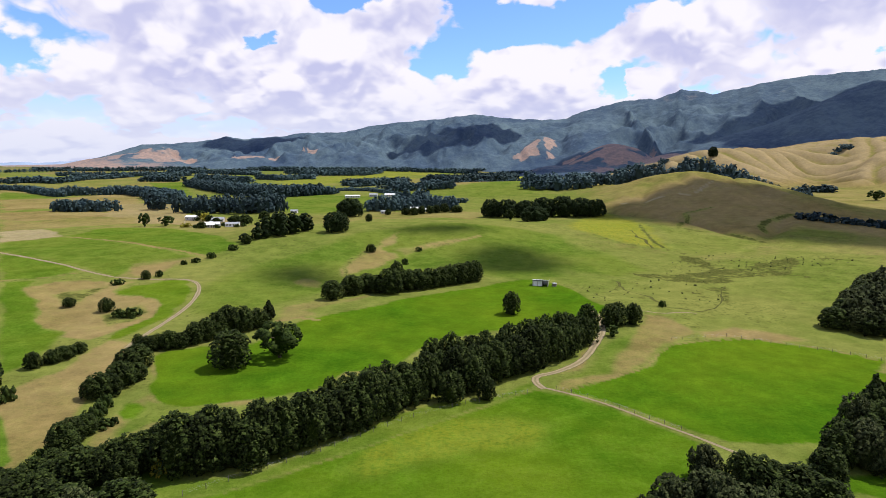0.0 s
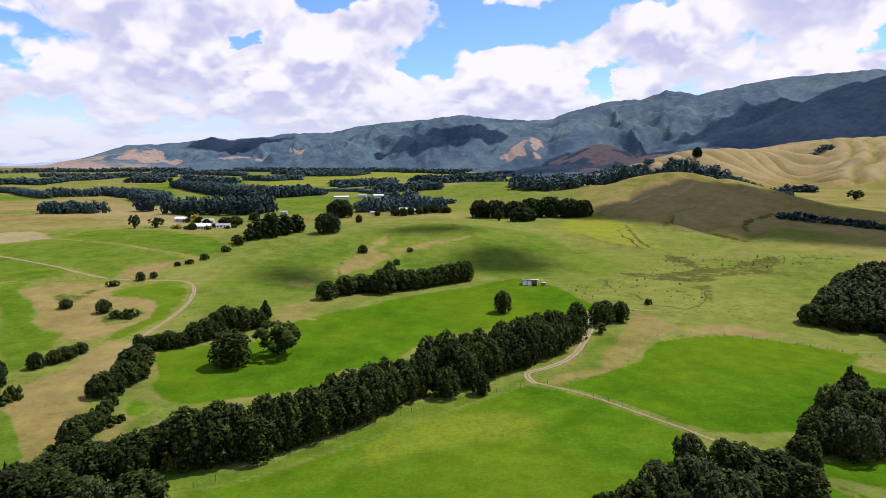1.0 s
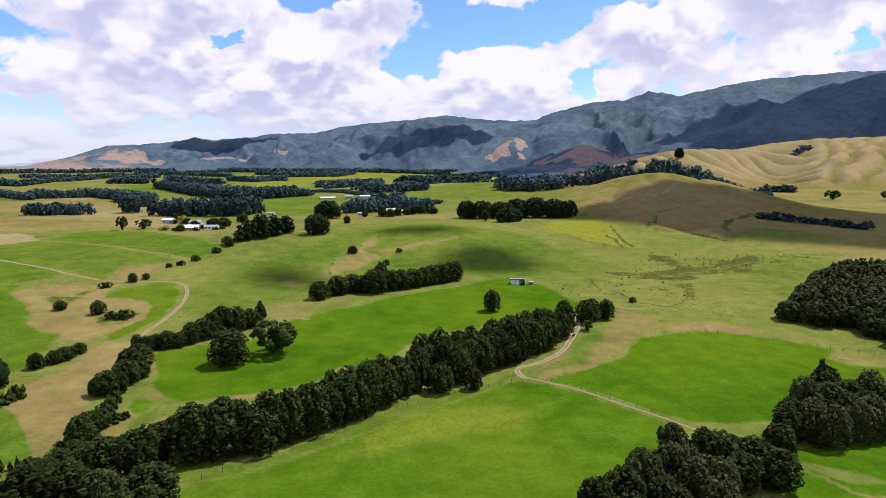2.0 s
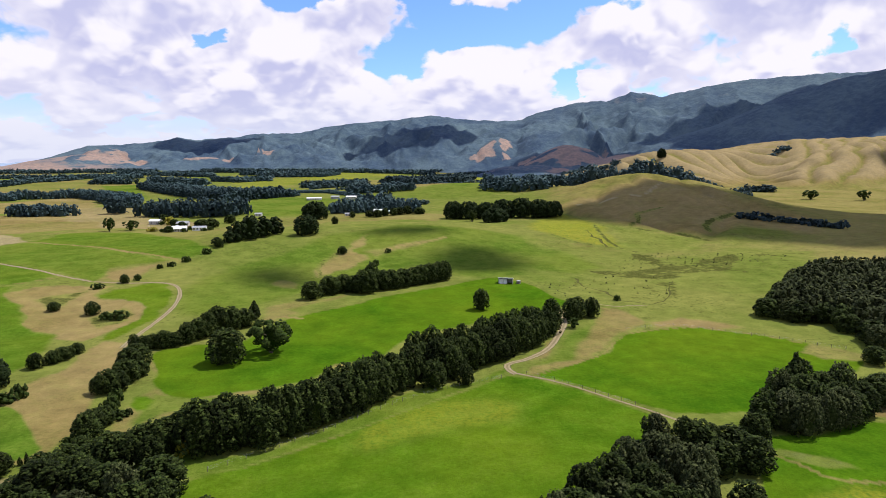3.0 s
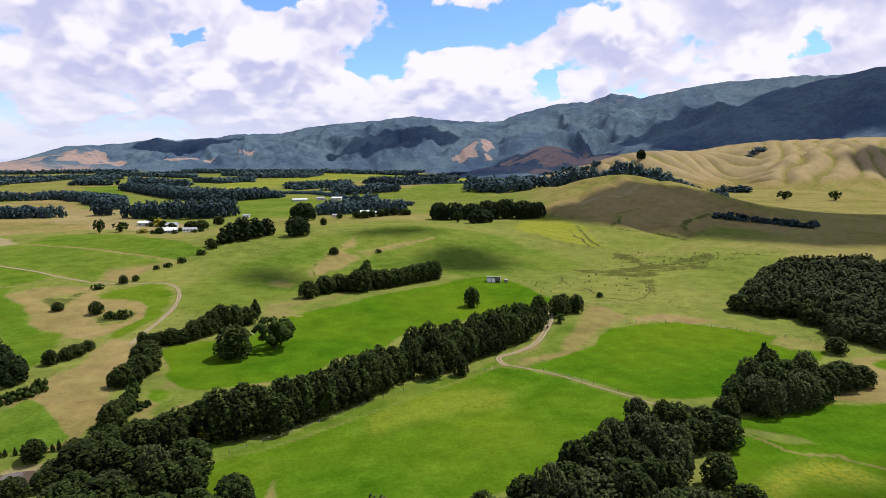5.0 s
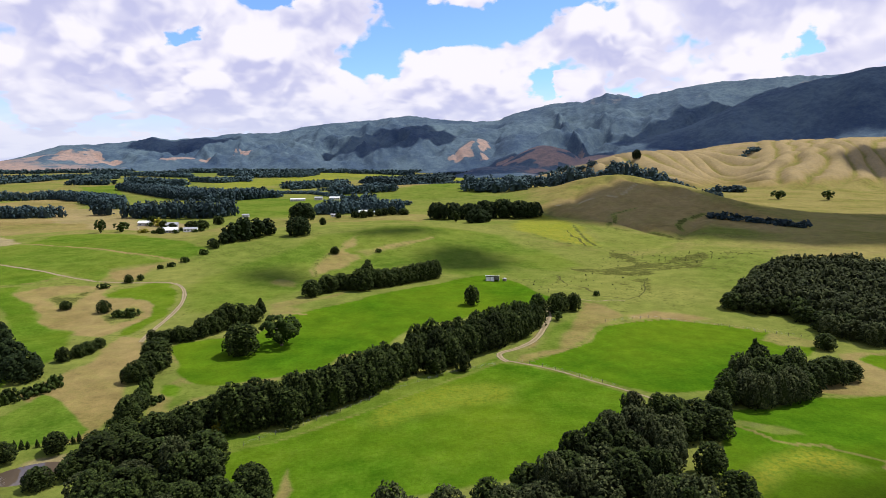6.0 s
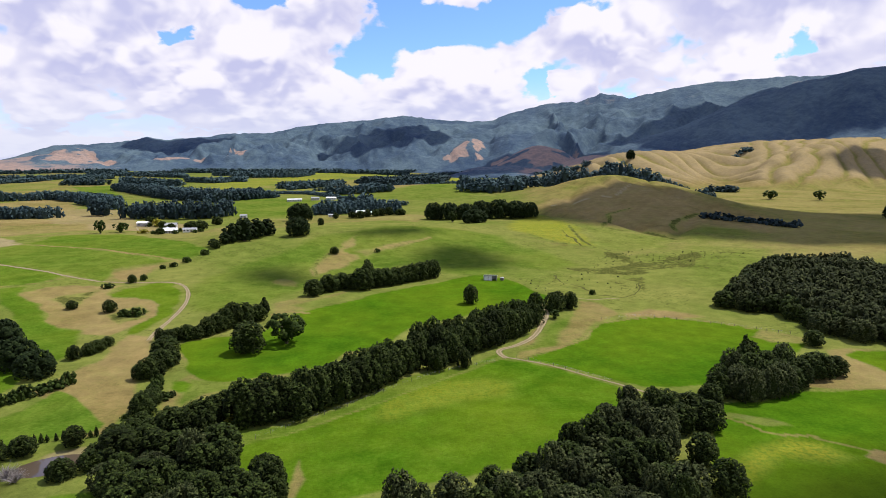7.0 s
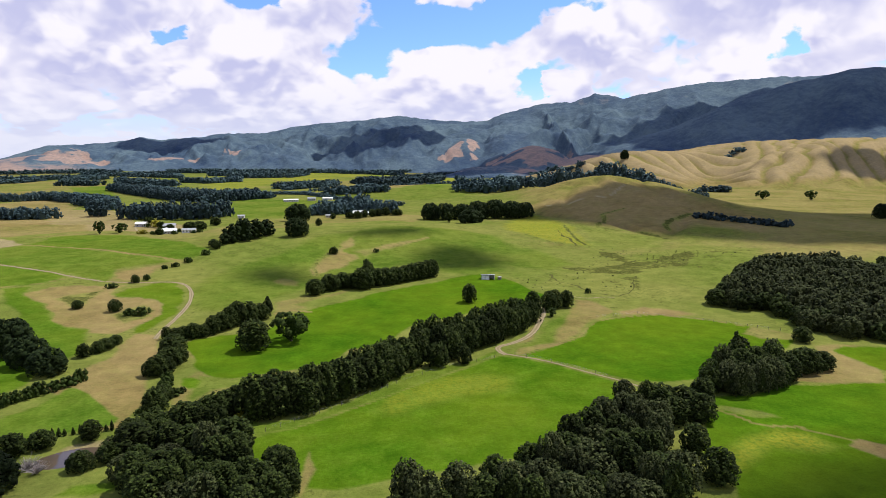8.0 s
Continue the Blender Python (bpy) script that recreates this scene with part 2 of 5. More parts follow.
def plain_material(name, tone, worn, scale=1.5, roughness=0.8, metal=0.0, bump=0.15):
    mat, n = material(name)
    place = n.add("TexCoord").outputs["Object"]
    blot = n.noise(place, scale, 6.0, 0.65)
    grit = n.noise(place, scale * 9, 3.0, 0.6)
    color = n.mix(tone, worn, n.span(n.math("ADD", n.math("MULTIPLY", blot, 0.7), n.math("MULTIPLY", grit, 0.3)), 0.38, 0.64))
    finish(n, color, roughness, grit, bump, 0.02, Metallic=metal)
    return mat


def track_material(name, bare, worn):
    """Bare wheel ruts with a grassy crown and ragged verges."""
    mat, n = material(name)
    place = n.add("TexCoord").outputs["Object"]
    across = n.add("Attribute", _attribute_name="across").outputs["Fac"]
    crown = n.add("Attribute", _attribute_name="crown").outputs["Fac"]
    fine, mid = n.noise(place, 1.4, 5.0, 0.7), n.noise(place, 0.25, 3.0, 0.6)
    soil = n.mix(bare, worn, n.span(fine, 0.3, 0.7))
    d = n.math("ADD", n.math("ABSOLUTE", across), n.math("MULTIPLY", n.math("SUBTRACT", n.math("ADD", n.math("MULTIPLY", fine, 0.6), n.math("MULTIPLY", mid, 0.4)), 0.5), 0.9))
    verge = n.span(d, 0.62, 0.95)
    middle = n.math("MULTIPLY", n.span(d, 0.34, 0.12), crown)
    surface = n.add("BsdfPrincipled", Base__Color=soil, Roughness=1.0, Specular__IOR__Level=0.0)
    clear = n.add("BsdfTransparent")
    both = n.add("MixShader", i0=n.math("MAXIMUM", verge, middle), i1=surface.outputs[0], i2=clear.outputs[0])
    n.add("OutputMaterial", Surface=both.outputs[0])
    return mat


def mountain_material():
    mat, n = material("mountain_bush_hazed")
    place = n.add("Mapping", Vector=n.add("TexCoord").outputs["Object"], Scale=(1.0, 0.7, 1.0)).outputs[0]
    broad = n.noise(place, 0.004, 5.0, 0.6)
    fine = n.noise(place, 0.045, 6.0, 0.75)
    mix = n.span(n.math("ADD", n.math("MULTIPLY", broad, 0.55), n.math("MULTIPLY", fine, 0.45)), 0.34, 0.66)
    # bush green shifted to slate blue, painting the air's haze into it
    hazed_forest = n.mix((0.032, 0.056, 0.094), (0.096, 0.138, 0.158), mix)
    grass = n.mix((0.330, 0.225, 0.175), (0.190, 0.155, 0.140), n.span(fine, 0.35, 0.65))
    rock = n.mix((0.20, 0.18, 0.165), (0.13, 0.125, 0.12), fine)
    bare = n.add("Attribute", _attribute_name="bare").outputs["Fac"]
    scree = n.add("Attribute", _attribute_name="scree").outputs["Fac"]
    edge = n.span(n.math("ADD", bare, n.math("MULTIPLY", n.math("SUBTRACT", fine, 0.5), 0.9)), 0.35, 0.62)
    color = n.mix(hazed_forest, grass, edge)
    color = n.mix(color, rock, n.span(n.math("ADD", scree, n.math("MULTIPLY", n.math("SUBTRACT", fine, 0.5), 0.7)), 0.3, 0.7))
    canopy = n.noise(place, 0.06, 4.0, 0.75)
    finish(n, color, 1.0, canopy, 0.6, 8.0, Specular__IOR__Level=0.1)
    return mat


COVERS = ("lush", "dry", "gold", "bush", "rush", "soil")
M_GROUND = ground_material()
M_TRACK = track_material("dirt_track", (0.33, 0.265, 0.160), (0.21, 0.172, 0.092))
M_DRAIN = track_material("rushy_drain", (0.060, 0.066, 0.018), (0.105, 0.100, 0.034))
M_MOUNTAIN = mountain_material()
M_TOTARA = leaf_material("totara_leaves", (0.006, 0.011, 0.002), (0.033, 0.051, 0.010), (0.110, 0.136, 0.032))
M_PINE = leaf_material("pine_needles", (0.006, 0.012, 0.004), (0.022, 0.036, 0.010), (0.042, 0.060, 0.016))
# needle green lightened and blued: distance haze painted into the leaf colour
M_HAZED_PINE = leaf_material("hazed_pine_needles", (0.028, 0.052, 0.060), (0.062, 0.100, 0.102), (0.088, 0.130, 0.118))
M_KANUKA = leaf_material("kanuka_leaves", (0.011, 0.018, 0.005), (0.056, 0.070, 0.022), (0.148, 0.152, 0.064))
M_BROAD = leaf_material("broad_leaves", (0.014, 0.026, 0.005), (0.044, 0.068, 0.013), (0.078, 0.105, 0.020))
M_GOLDEN = leaf_material("golden_leaves", (0.16, 0.15, 0.015), (0.30, 0.27, 0.03), (0.38, 0.34, 0.05))
M_RUSH = leaf_material("rush_blades", (0.060, 0.072, 0.020), (0.092, 0.100, 0.030), (0.13, 0.125, 0.045))
# blue of distance haze painted as the hills' base colour
M_HAZE_HILLS = plain_material("haze_painted_hills", (0.27, 0.34, 0.46), (0.22, 0.29, 0.40), 0.006, 1.0, 0.0, 0.0)
M_BARK = plain_material("grey_brown_bark", (0.13, 0.10, 0.075), (0.065, 0.05, 0.04), 2.5, 0.95, 0, 0.6)
M_WHITE_IRON = plain_material("white_painted_iron", (0.80, 0.80, 0.79), (0.66, 0.65, 0.62), 0.8, 0.45, 0.0, 0.05)
M_GREY_IRON = plain_material("weathered_zinc_iron", (0.42, 0.43, 0.44), (0.30, 0.29, 0.28), 0.8, 0.5, 0.3, 0.05)
M_RED_IRON = plain_material("red_painted_iron", (0.36, 0.07, 0.05), (0.25, 0.06, 0.05), 0.8, 0.5, 0.0, 0.05)
M_BOARD = plain_material("pale_weatherboard", (0.52, 0.50, 0.46), (0.38, 0.36, 0.33), 1.2, 0.7)
M_TIMBER = plain_material("grey_timber", (0.18, 0.155, 0.12), (0.12, 0.10, 0.08), 3.0, 0.9, 0, 0.4)
M_CLOUD = plain_material("cloud_white", (0.85, 0.85, 0.86), (0.80, 0.80, 0.82), 0.004, 1.0, 0, 0.0)


def glass_material():
    mat, n = material("window_glass")
    finish(n, (0.05, 0.06, 0.07, 1.0), 0.06, Specular__IOR__Level=0.6)
    return mat


def water_material():
    mat, n = material("muddy_pond_water")
    place = n.add("TexCoord").outputs["Object"]
    ripple = n.noise(place, 2.2, 3.0, 0.6)
    color = n.mix((0.105, 0.075, 0.048), (0.075, 0.058, 0.042), n.noise(place, 0.25, 3.0, 0.5))
    finish(n, color, 0.07, ripple, 0.06, 0.05)
    return mat


M_GLASS = glass_material()
M_WATER = water_material()
M_TWIG = leaf_material("pale_twigs", (0.20, 0.17, 0.16), (0.36, 0.32, 0.30), (0.44, 0.40, 0.38))

# ---- land cover: where each kind of growth or bare soil lies, in metres on the plan ----
PASTURE, LUSH, DRY, GOLD, BUSH, RUSH, SOIL = (0, 0, 0, 0, 0, 0), (1, 0, 0, 0, 0, 0), (0, 1, 0, 0, 0, 0), (0, 0, 1, 0, 0, 0), (0, 0, 0, 1, 0, 0), (0, 0, 0, 0, 1, 0), (0, 0, 0, 0, 0, 1)


def blend(a, b, s):
    return tuple(p * (1 - s) + q * s for p, q in zip(a, b))


PATCHES, TRACKS = [], []


def patch(kind, soft, outline):
    """A stretch of one cover within an outline; soft: the width of its edge."""
    PATCHES.append((kind, soft, outline))


def worn(kind, width, strength, line):
    """A narrow strip of another cover along a line."""
    TRACKS.append((kind, width, strength, line))


# far flats
patch(blend(PASTURE, LUSH, 0.5), 10, [(-267, 938), (-207, 1018), (-126, 962), (-69, 904), (-33, 823), (-95, 724), (-112, 671), (-159, 662), (-209, 755)])
patch(blend(PASTURE, LUSH, 0.55), 8, [(-777, 1646), (-724, 1763), (-445, 1105), (-421, 958), (-550, 1228)])
patch(blend(PASTURE, LUSH, 0.38), 10, [(-152, 1025), (-73, 959), (-3, 920), (53, 892), (163, 916), (185, 945), (186, 1025), (246, 1861), (84, 1083), (15, 1027), (-48, 989)])
patch(blend(PASTURE, GOLD, 0.35), 10, [(-575, 2027), (-439, 2169), (-382, 2302), (-296, 1995), (-300, 1482), (-427, 1662)])
patch(blend(PASTURE, GOLD, 0.3), 8, [(-273, 2260), (-234, 2762), (-86, 2800), (-134, 2319)])
patch(blend(PASTURE, DRY, 0.35), 8, [(-1046, 1503), (-1065, 1775), (-945, 1923), (-812, 1665), (-857, 1405), (-917, 1325)])
patch(blend(PASTURE, LUSH, 0.4), 8, [(-484, 1391), (-474, 1524), (-426, 1416), (-436, 1323)])
patch(blend(PASTURE, LUSH, 0.5), 6, [(-837, 1178), (-780, 1156), (-618, 988), (-646, 907)])
# hayfields of the west
patch(blend(PASTURE, DRY, 0.8), 5, [(-656, 921), (-597, 948), (-585, 1086), (-528, 1091), (-416, 858), (-425, 800), (-458, 726), (-491, 688)])
patch(blend(DRY, SOIL, 0.1), 4, [(-483, 677), (-446, 706), (-379, 690), (-310, 625), (-361, 606), (-383, 580), (-428, 598)])
patch(blend(DRY, SOIL, 0.25), 4, [(-440, 816), (-416, 858), (-356, 827), (-273, 661), (-203, 613), (-163, 510), (-188, 538), (-234, 564), (-282, 569), (-335, 618)])
patch(blend(PASTURE, DRY, 0.7), 4, [(-428, 598), (-379, 574), (-361, 606), (-307, 619), (-276, 556), (-320, 520), (-334, 513), (-364, 508)])
patch(blend(DRY, SOIL, 0.45), 2.5, [(-358, 499), (-334, 513), (-305, 489), (-284, 460), (-292, 440), (-304, 422)])
patch(blend(PASTURE, DRY, 0.35), 3, [(-306, 494), (-282, 569), (-231, 557), (-182, 520), (-162, 523), (-131, 416), (-128, 387), (-156, 426), (-233, 527), (-286, 519)])
patch(blend(PASTURE, LUSH, 0.62), 1.6, [(-285, 460), (-283, 514), (-238, 526), (-194, 478), (-154, 422), (-130, 389), (-130, 371), (-136, 365), (-143, 361), (-166, 373), (-203, 399), (-239, 425)])
patch(blend(PASTURE, LUSH, 0.56), 1.6, [(-301, 419), (-289, 436), (-280, 452), (-243, 430), (-200, 394), (-164, 370), (-145, 358), (-152, 350), (-170, 342), (-168, 326), (-167, 312), (-185, 324), (-215, 341), (-270, 375)])
patch(blend(PASTURE, LUSH, 0.66), 1.4, [(-262, 364), (-228, 348), (-190, 324), (-194, 311), (-202, 301), (-214, 295)])
patch(blend(PASTURE, DRY, 0.4), 2, [(-168, 326), (-170, 341), (-152, 348), (-143, 358), (-135, 364), (-130, 359), (-144, 337), (-147, 312), (-153, 301), (-162, 303), (-166, 311)])
patch(blend(DRY, SOIL, 0.12), 2, [(-169, 333), (-153, 344), (-147, 348), (-147, 330), (-150, 312), (-158, 312)])
patch(blend(PASTURE, DRY, 0.5), 5, [(-165, 525), (-148, 615), (-100, 672), (-53, 695), (-76, 576), (-107, 481), (-122, 399)])
patch(blend(PASTURE, DRY, 0.55), 5, [(-95, 724), (-28, 686), (10, 707), (46, 663), (30, 595), (-14, 620), (-68, 598)])
patch(blend(PASTURE, LUSH, 0.72), 1.6, [(-211, 292), (-199, 298), (-193, 283), (-186, 273), (-178, 267), (-173, 257), (-168, 253), (-165, 244), (-157, 236), (-146, 225), (-136, 216), (-131, 201), (-128, 191), (-127, 186), (-128, 181), (-130, 176)])
# the long green rise
patch(blend(blend(PASTURE, LUSH, 0.5), DRY, 0.03), 7, [(-113, 277), (-117, 313), (-98, 350), (-78, 379), (-56, 425), (-10, 462), (40, 461), (80, 444), (105, 387), (114, 337), (94, 321), (67, 335), (49, 302), (22, 316), (-1, 348), (-27, 308), (-58, 279), (-71, 251), (-90, 239), (-101, 240)])
patch(blend(PASTURE, DRY, 0.75), 2.2, [(-53, 326), (-55, 346), (-53, 362), (-47, 375), (-39, 398), (-30, 426), (-31, 397), (-41, 382), (-29, 377), (-27, 370), (-36, 353), (-45, 341), (-50, 325)])
patch(blend(PASTURE, DRY, 0.42), 2.5, [(-30, 386), (-18, 392), (-2, 404), (26, 423), (6, 398), (-15, 384), (-22, 374)])
patch(blend(PASTURE, DRY, 0.55), 2.5, [(-66, 241), (-63, 255), (-53, 265), (-41, 267), (-31, 275), (-35, 264), (-48, 254), (-56, 247), (-49, 237), (-61, 234), (-62, 226)])
patch(blend(PASTURE, DRY, 0.5), 2, [(-74, 303), (-69, 312), (-60, 308), (-61, 293), (-69, 294)])
# the marshy valley and the dry hill's foot
patch(blend(PASTURE, DRY, 0.6), 40, [(150, 400), (120, 560), (200, 760), (420, 860), (700, 1150), (1600, 1300), (1600, 700), (420, 330), (240, 300)])
patch(blend(PASTURE, DRY, 0.30), 30, [(95, 403), (97, 606), (169, 676), (251, 666), (304, 650), (348, 486), (233, 322), (194, 342), (146, 382)])
patch(blend(PASTURE, DRY, 0.88), 14, [(163, 649), (220, 682), (291, 707), (331, 669), (354, 614), (370, 517), (310, 432), (282, 486), (228, 449), (188, 496), (188, 578)])
patch(blend(blend(PASTURE, GOLD, 0.62), DRY, 0.2), 8, [(96, 474), (124, 578), (158, 607), (168, 533), (166, 494), (154, 436), (152, 398), (137, 408), (124, 420), (114, 450)])
patch(blend(PASTURE, LUSH, 0.22), 8, [(172, 500), (184, 483), (197, 462), (220, 431), (195, 390), (162, 386), (152, 408)])
patch(blend(DRY, SOIL, 0.15), 5, [(156, 671), (196, 682), (236, 659), (289, 671), (331, 669), (349, 625), (291, 623), (256, 633), (223, 638), (185, 644)])
patch(blend(PASTURE, LUSH, 0.12), 6, [(49, 302), (94, 321), (118, 307), (124, 282), (118, 256), (91, 247), (75, 255), (69, 280)])
# rough grass round the bend of the track
patch(blend(PASTURE, LUSH, 0.45), 2, [(31, 165), (37, 174), (47, 188), (58, 211), (72, 222), (73, 212), (61, 188), (51, 176), (41, 169)])
patch(blend(PASTURE, DRY, 0.72), 2.2, [(53, 188), (63, 205), (74, 230), (82, 246), (90, 238), (92, 220), (80, 209), (71, 201), (64, 188), (55, 179), (50, 177)])
patch(blend(PASTURE, DRY, 0.75), 1.6, [(32, 165), (35, 172), (46, 176), (53, 178), (48, 172), (41, 168), (34, 163)])
patch(blend(DRY, SOIL, 0.1), 2.5, [(94, 221), (110, 227), (121, 221), (129, 213), (116, 210), (106, 214), (94, 214)])
patch(blend(DRY, SOIL, 0.1), 1.6, [(42, 188), (53, 211), (58, 225), (51, 205), (46, 192), (42, 183), (34, 176)])
# bright paddocks
patch(blend(PASTURE, DRY, 0.72), 1.6, [(-81.4, 141.2), (-81.0, 146.8), (-80, 154), (-79, 160), (-90, 186), (-88, 194), (-81, 198), (-64, 186), (-36, 168), (-24, 177), (-12, 192), (-16, 203), (-32, 186), (-41, 164), (-50, 154), (-64.6, 146.0), (-70.8, 138.9), (-75.1, 129.5), (-78.5, 125.8), (-79.9, 131.4)])
patch(blend(PASTURE, LUSH, 0.98), 1.0, [(-92, 191), (-88, 197), (-78, 201), (-65, 203), (-56, 226), (-52, 232), (-41, 240), (-29, 252), (-11, 270), (12, 286), (33, 304), (48, 311), (59, 288), (66, 269), (69, 254), (64, 249), (59, 244), (48, 238), (28, 224), (13, 216), (-1, 209), (-10, 195), (-16, 182), (-29, 177), (-35, 164), (-46, 159), (-59, 153), (-70, 152), (-79, 160), (-83, 165), (-84, 176)])
patch(blend(PASTURE, LUSH, 0.35), 1.6, [(-76.6, 144.5), (-78, 157), (-67, 152), (-55, 152), (-62.1, 146.8), (-71.0, 142.6), (-74.3, 134.0), (-77.1, 138.2)])
patch(blend(PASTURE, LUSH, 0.85), 1.0, [(-80.9, 148.5), (-82, 154), (-79, 155), (-76, 151), (-76.0, 145.2), (-78.2, 143.8)])
patch(blend(PASTURE, LUSH, 0.6), 0.8, [(-71.4, 112.8), (-65.6, 116.3), (-57.2, 120.2), (-50.7, 115.6), (-39.9, 116.7), (-27.4, 127.3), (-19.0, 137.7), (-11.8, 147.3), (1, 156), (15, 160), (29, 174), (25, 166), (18, 159), (2.2, 146.4), (-10.9, 135.6), (-22.3, 126.2), (-32.3, 117.9), (-41.4, 111.3), (-50.4, 107.2), (-69.1, 107.1)])
patch(blend(PASTURE, LUSH, 0.86), 0.8, [(-74.2, 89.2), (-50.4, 107.2), (-41.3, 110.9), (-32.2, 117.4), (-22.2, 125.7), (-10.9, 135.0), (2.2, 145.7), (17, 158), (26, 164), (33, 161), (43, 152), (52.9, 139.9), (57.8, 132.2), (45.9, 105.8), (27.9, 89.5), (-29.6, 77.2)])
patch(blend(LUSH, GOLD, 0.55), 2.5, [(-16.4, 127.8), (-11.9, 131.9), (-10.3, 127.8), (-12.4, 123.9), (-15.5, 124.7)])
patch(blend(LUSH, GOLD, 0.3), 5, [(-10.9, 136.2), (2.2, 145.0), (16.3, 147.6), (26.7, 142.8), (22.1, 130.8), (9.3, 127.9), (-2.8, 122.7), (-16.1, 115.6), (-21.3, 120.2)])
patch(blend(PASTURE, LUSH, 1.0), 0.7, [(34, 164), (42, 168), (54, 177), (64, 185), (70, 196), (78, 205), (92, 211), (109, 213), (124, 205), (139, 188), (146, 169), (108.8, 139.6), (86.6, 131.7), (64.3, 132.6), (59.5, 138.0), (52.7, 147.0), (43, 157)])
patch(blend(PASTURE, LUSH, 0.97), 0.9, [(72.1, 106.6), (80.1, 116.7), (92.5, 116.8), (107.4, 124.9), (118.6, 121.7), (145.2, 125.4), (173, 125.7), (108.4, 52.8), (72.5, 45.8), (47.7, 48.7), (56.6, 68.2), (57.8, 84.3)])
patch(blend(LUSH, GOLD, 0.5), 6, [(64.6, 83.3), (73.2, 89.8), (85.4, 93.9), (90.4, 89.8), (92.3, 82.4), (84.7, 80.3), (75.8, 84.6), (62.3, 75.1)])
patch(blend(DRY, SOIL, 0.1), 0.9, [(95.5, 82.6), (101.3, 85.7), (105.5, 82.0), (111.9, 77.0), (104.5, 69.5), (99.2, 75.0)])
patch(blend(PASTURE, SOIL, 0.12), 0.8, [(75.8, 109.3), (78.8, 110.6), (88.2, 105.0), (91.8, 100.5), (84.1, 101.6), (78.8, 106.4)])
patch(blend(PASTURE, DRY, 0.8), 1.0, [(110.2, 128.8), (118.4, 134.6), (136.2, 144.2), (147, 161), (156, 161), (163, 158), (167, 152), (140.9, 120.8), (129.0, 122.5), (119.0, 124.7)])
patch(blend(PASTURE, LUSH, 0.9), 1.0, [(150, 154), (158, 158), (171, 154), (195, 146.5), (173, 125.7), (151, 132.1), (149.8, 137.1)])
patch(blend(PASTURE, DRY, 0.4), 1.2, [(129, 180), (140, 189), (150, 177), (147, 167), (133, 172)])
patch(blend(PASTURE, DRY, 0.6), 0.8, [(-37.6, 77.8), (-36.9, 87.7), (-36.8, 96.3), (-34.3, 87.4), (-35.4, 82.3), (-36.8, 75.0)])
# the western gully and the slope below it
patch(blend(PASTURE, LUSH, 0.8), 1.0, [(-151, 281), (-146, 295), (-135, 308), (-125, 301), (-116, 283), (-111, 262), (-109, 245), (-110, 230), (-111, 219), (-113, 210), (-117, 208), (-119, 220), (-117, 232), (-117, 246), (-119, 258), (-126, 268), (-139, 276), (-146, 277)])
patch(blend(PASTURE, DRY, 0.85), 1.0, [(-194, 284), (-188, 297), (-176, 301), (-161, 298), (-151, 299), (-153, 284), (-146, 276), (-136, 274), (-125, 267), (-119, 257), (-116, 244), (-117, 230), (-120, 222), (-121, 217), (-124, 209), (-130, 212), (-141, 222), (-154, 233), (-163, 242), (-165, 250), (-172, 257), (-176, 265), (-186, 273)])
patch(blend(DRY, RUSH, 0.7), 1.4, [(-174, 271), (-170, 282), (-161, 287), (-159, 294), (-158, 277), (-157, 266), (-160, 259), (-166, 262)])
patch(blend(DRY, RUSH, 0.7), 1.4, [(-138, 245), (-134, 254), (-129, 260), (-121, 249), (-119, 234), (-125, 231), (-126, 227)])
patch(blend(PASTURE, DRY, 0.85), 1.2, [(-115, 208), (-106, 206), (-106, 209), (-102, 195), (-99, 179), (-97, 164), (-92, 152), (-90.3, 142.5), (-86.8, 131.4), (-87.3, 127.3), (-87.4, 119.4), (-87.5, 115.5), (-94.2, 115.4), (-122, 152), (-119, 160), (-117, 171), (-114, 179), (-116, 191), (-116, 199)])
patch(blend(PASTURE, LUSH, 0.62), 0.8, [(-123.4, 128.1), (-118.2, 135.4), (-114.7, 148.3), (-114, 152), (-90.4, 122.9), (-91.5, 118.3), (-96.5, 116.5), (-104.0, 114.7), (-107.9, 108.9), (-120.1, 107.5), (-132.6, 115.4)])
patch(blend(PASTURE, LUSH, 0.8), 0.9, [(-153, 183), (-139, 178), (-133, 166), (-128, 154), (-132.9, 146.0), (-146.4, 147.5), (-166, 181)])
patch(blend(PASTURE, LUSH, 0.7), 0.9, [(-88.7, 81.6), (-86.1, 85.9), (-76.7, 87.2), (-76.8, 82.8), (-81.6, 80.7)])
patch(blend(DRY, SOIL, 0.35), 1.0, [(-100.9, 106.4), (-96.3, 109.4), (-87.6, 111.6), (-73.4, 106.0), (-72.7, 100.3), (-82.9, 99.1), (-94.8, 105.8)])
# rushes
patch(blend(PASTURE, RUSH, 0.34), 8, [(85, 306), (96, 282), (124, 306), (143, 374), (172, 363), (221, 378), (264, 367), (224, 322), (173, 304), (137, 293), (118, 256), (93, 252), (76, 260)])
patch(blend(PASTURE, RUSH, 0.76), 1.8, [(149, 391), (160, 378), (154, 353), (159, 341), (175, 348), (196, 360), (210, 364), (200, 341), (184, 324), (161, 319), (149, 314), (138, 298), (131, 304), (118, 307), (106, 321), (102, 330), (120, 327), (144, 337), (149, 358), (144, 370)])
patch(blend(PASTURE, RUSH, 0.55), 1.8, [(220, 370), (233, 365), (230, 350), (212, 345), (211, 352)])
patch(blend(PASTURE, RUSH, 0.6), 1.6, [(128, 291), (137, 298), (137, 291), (119, 256), (122, 271)])
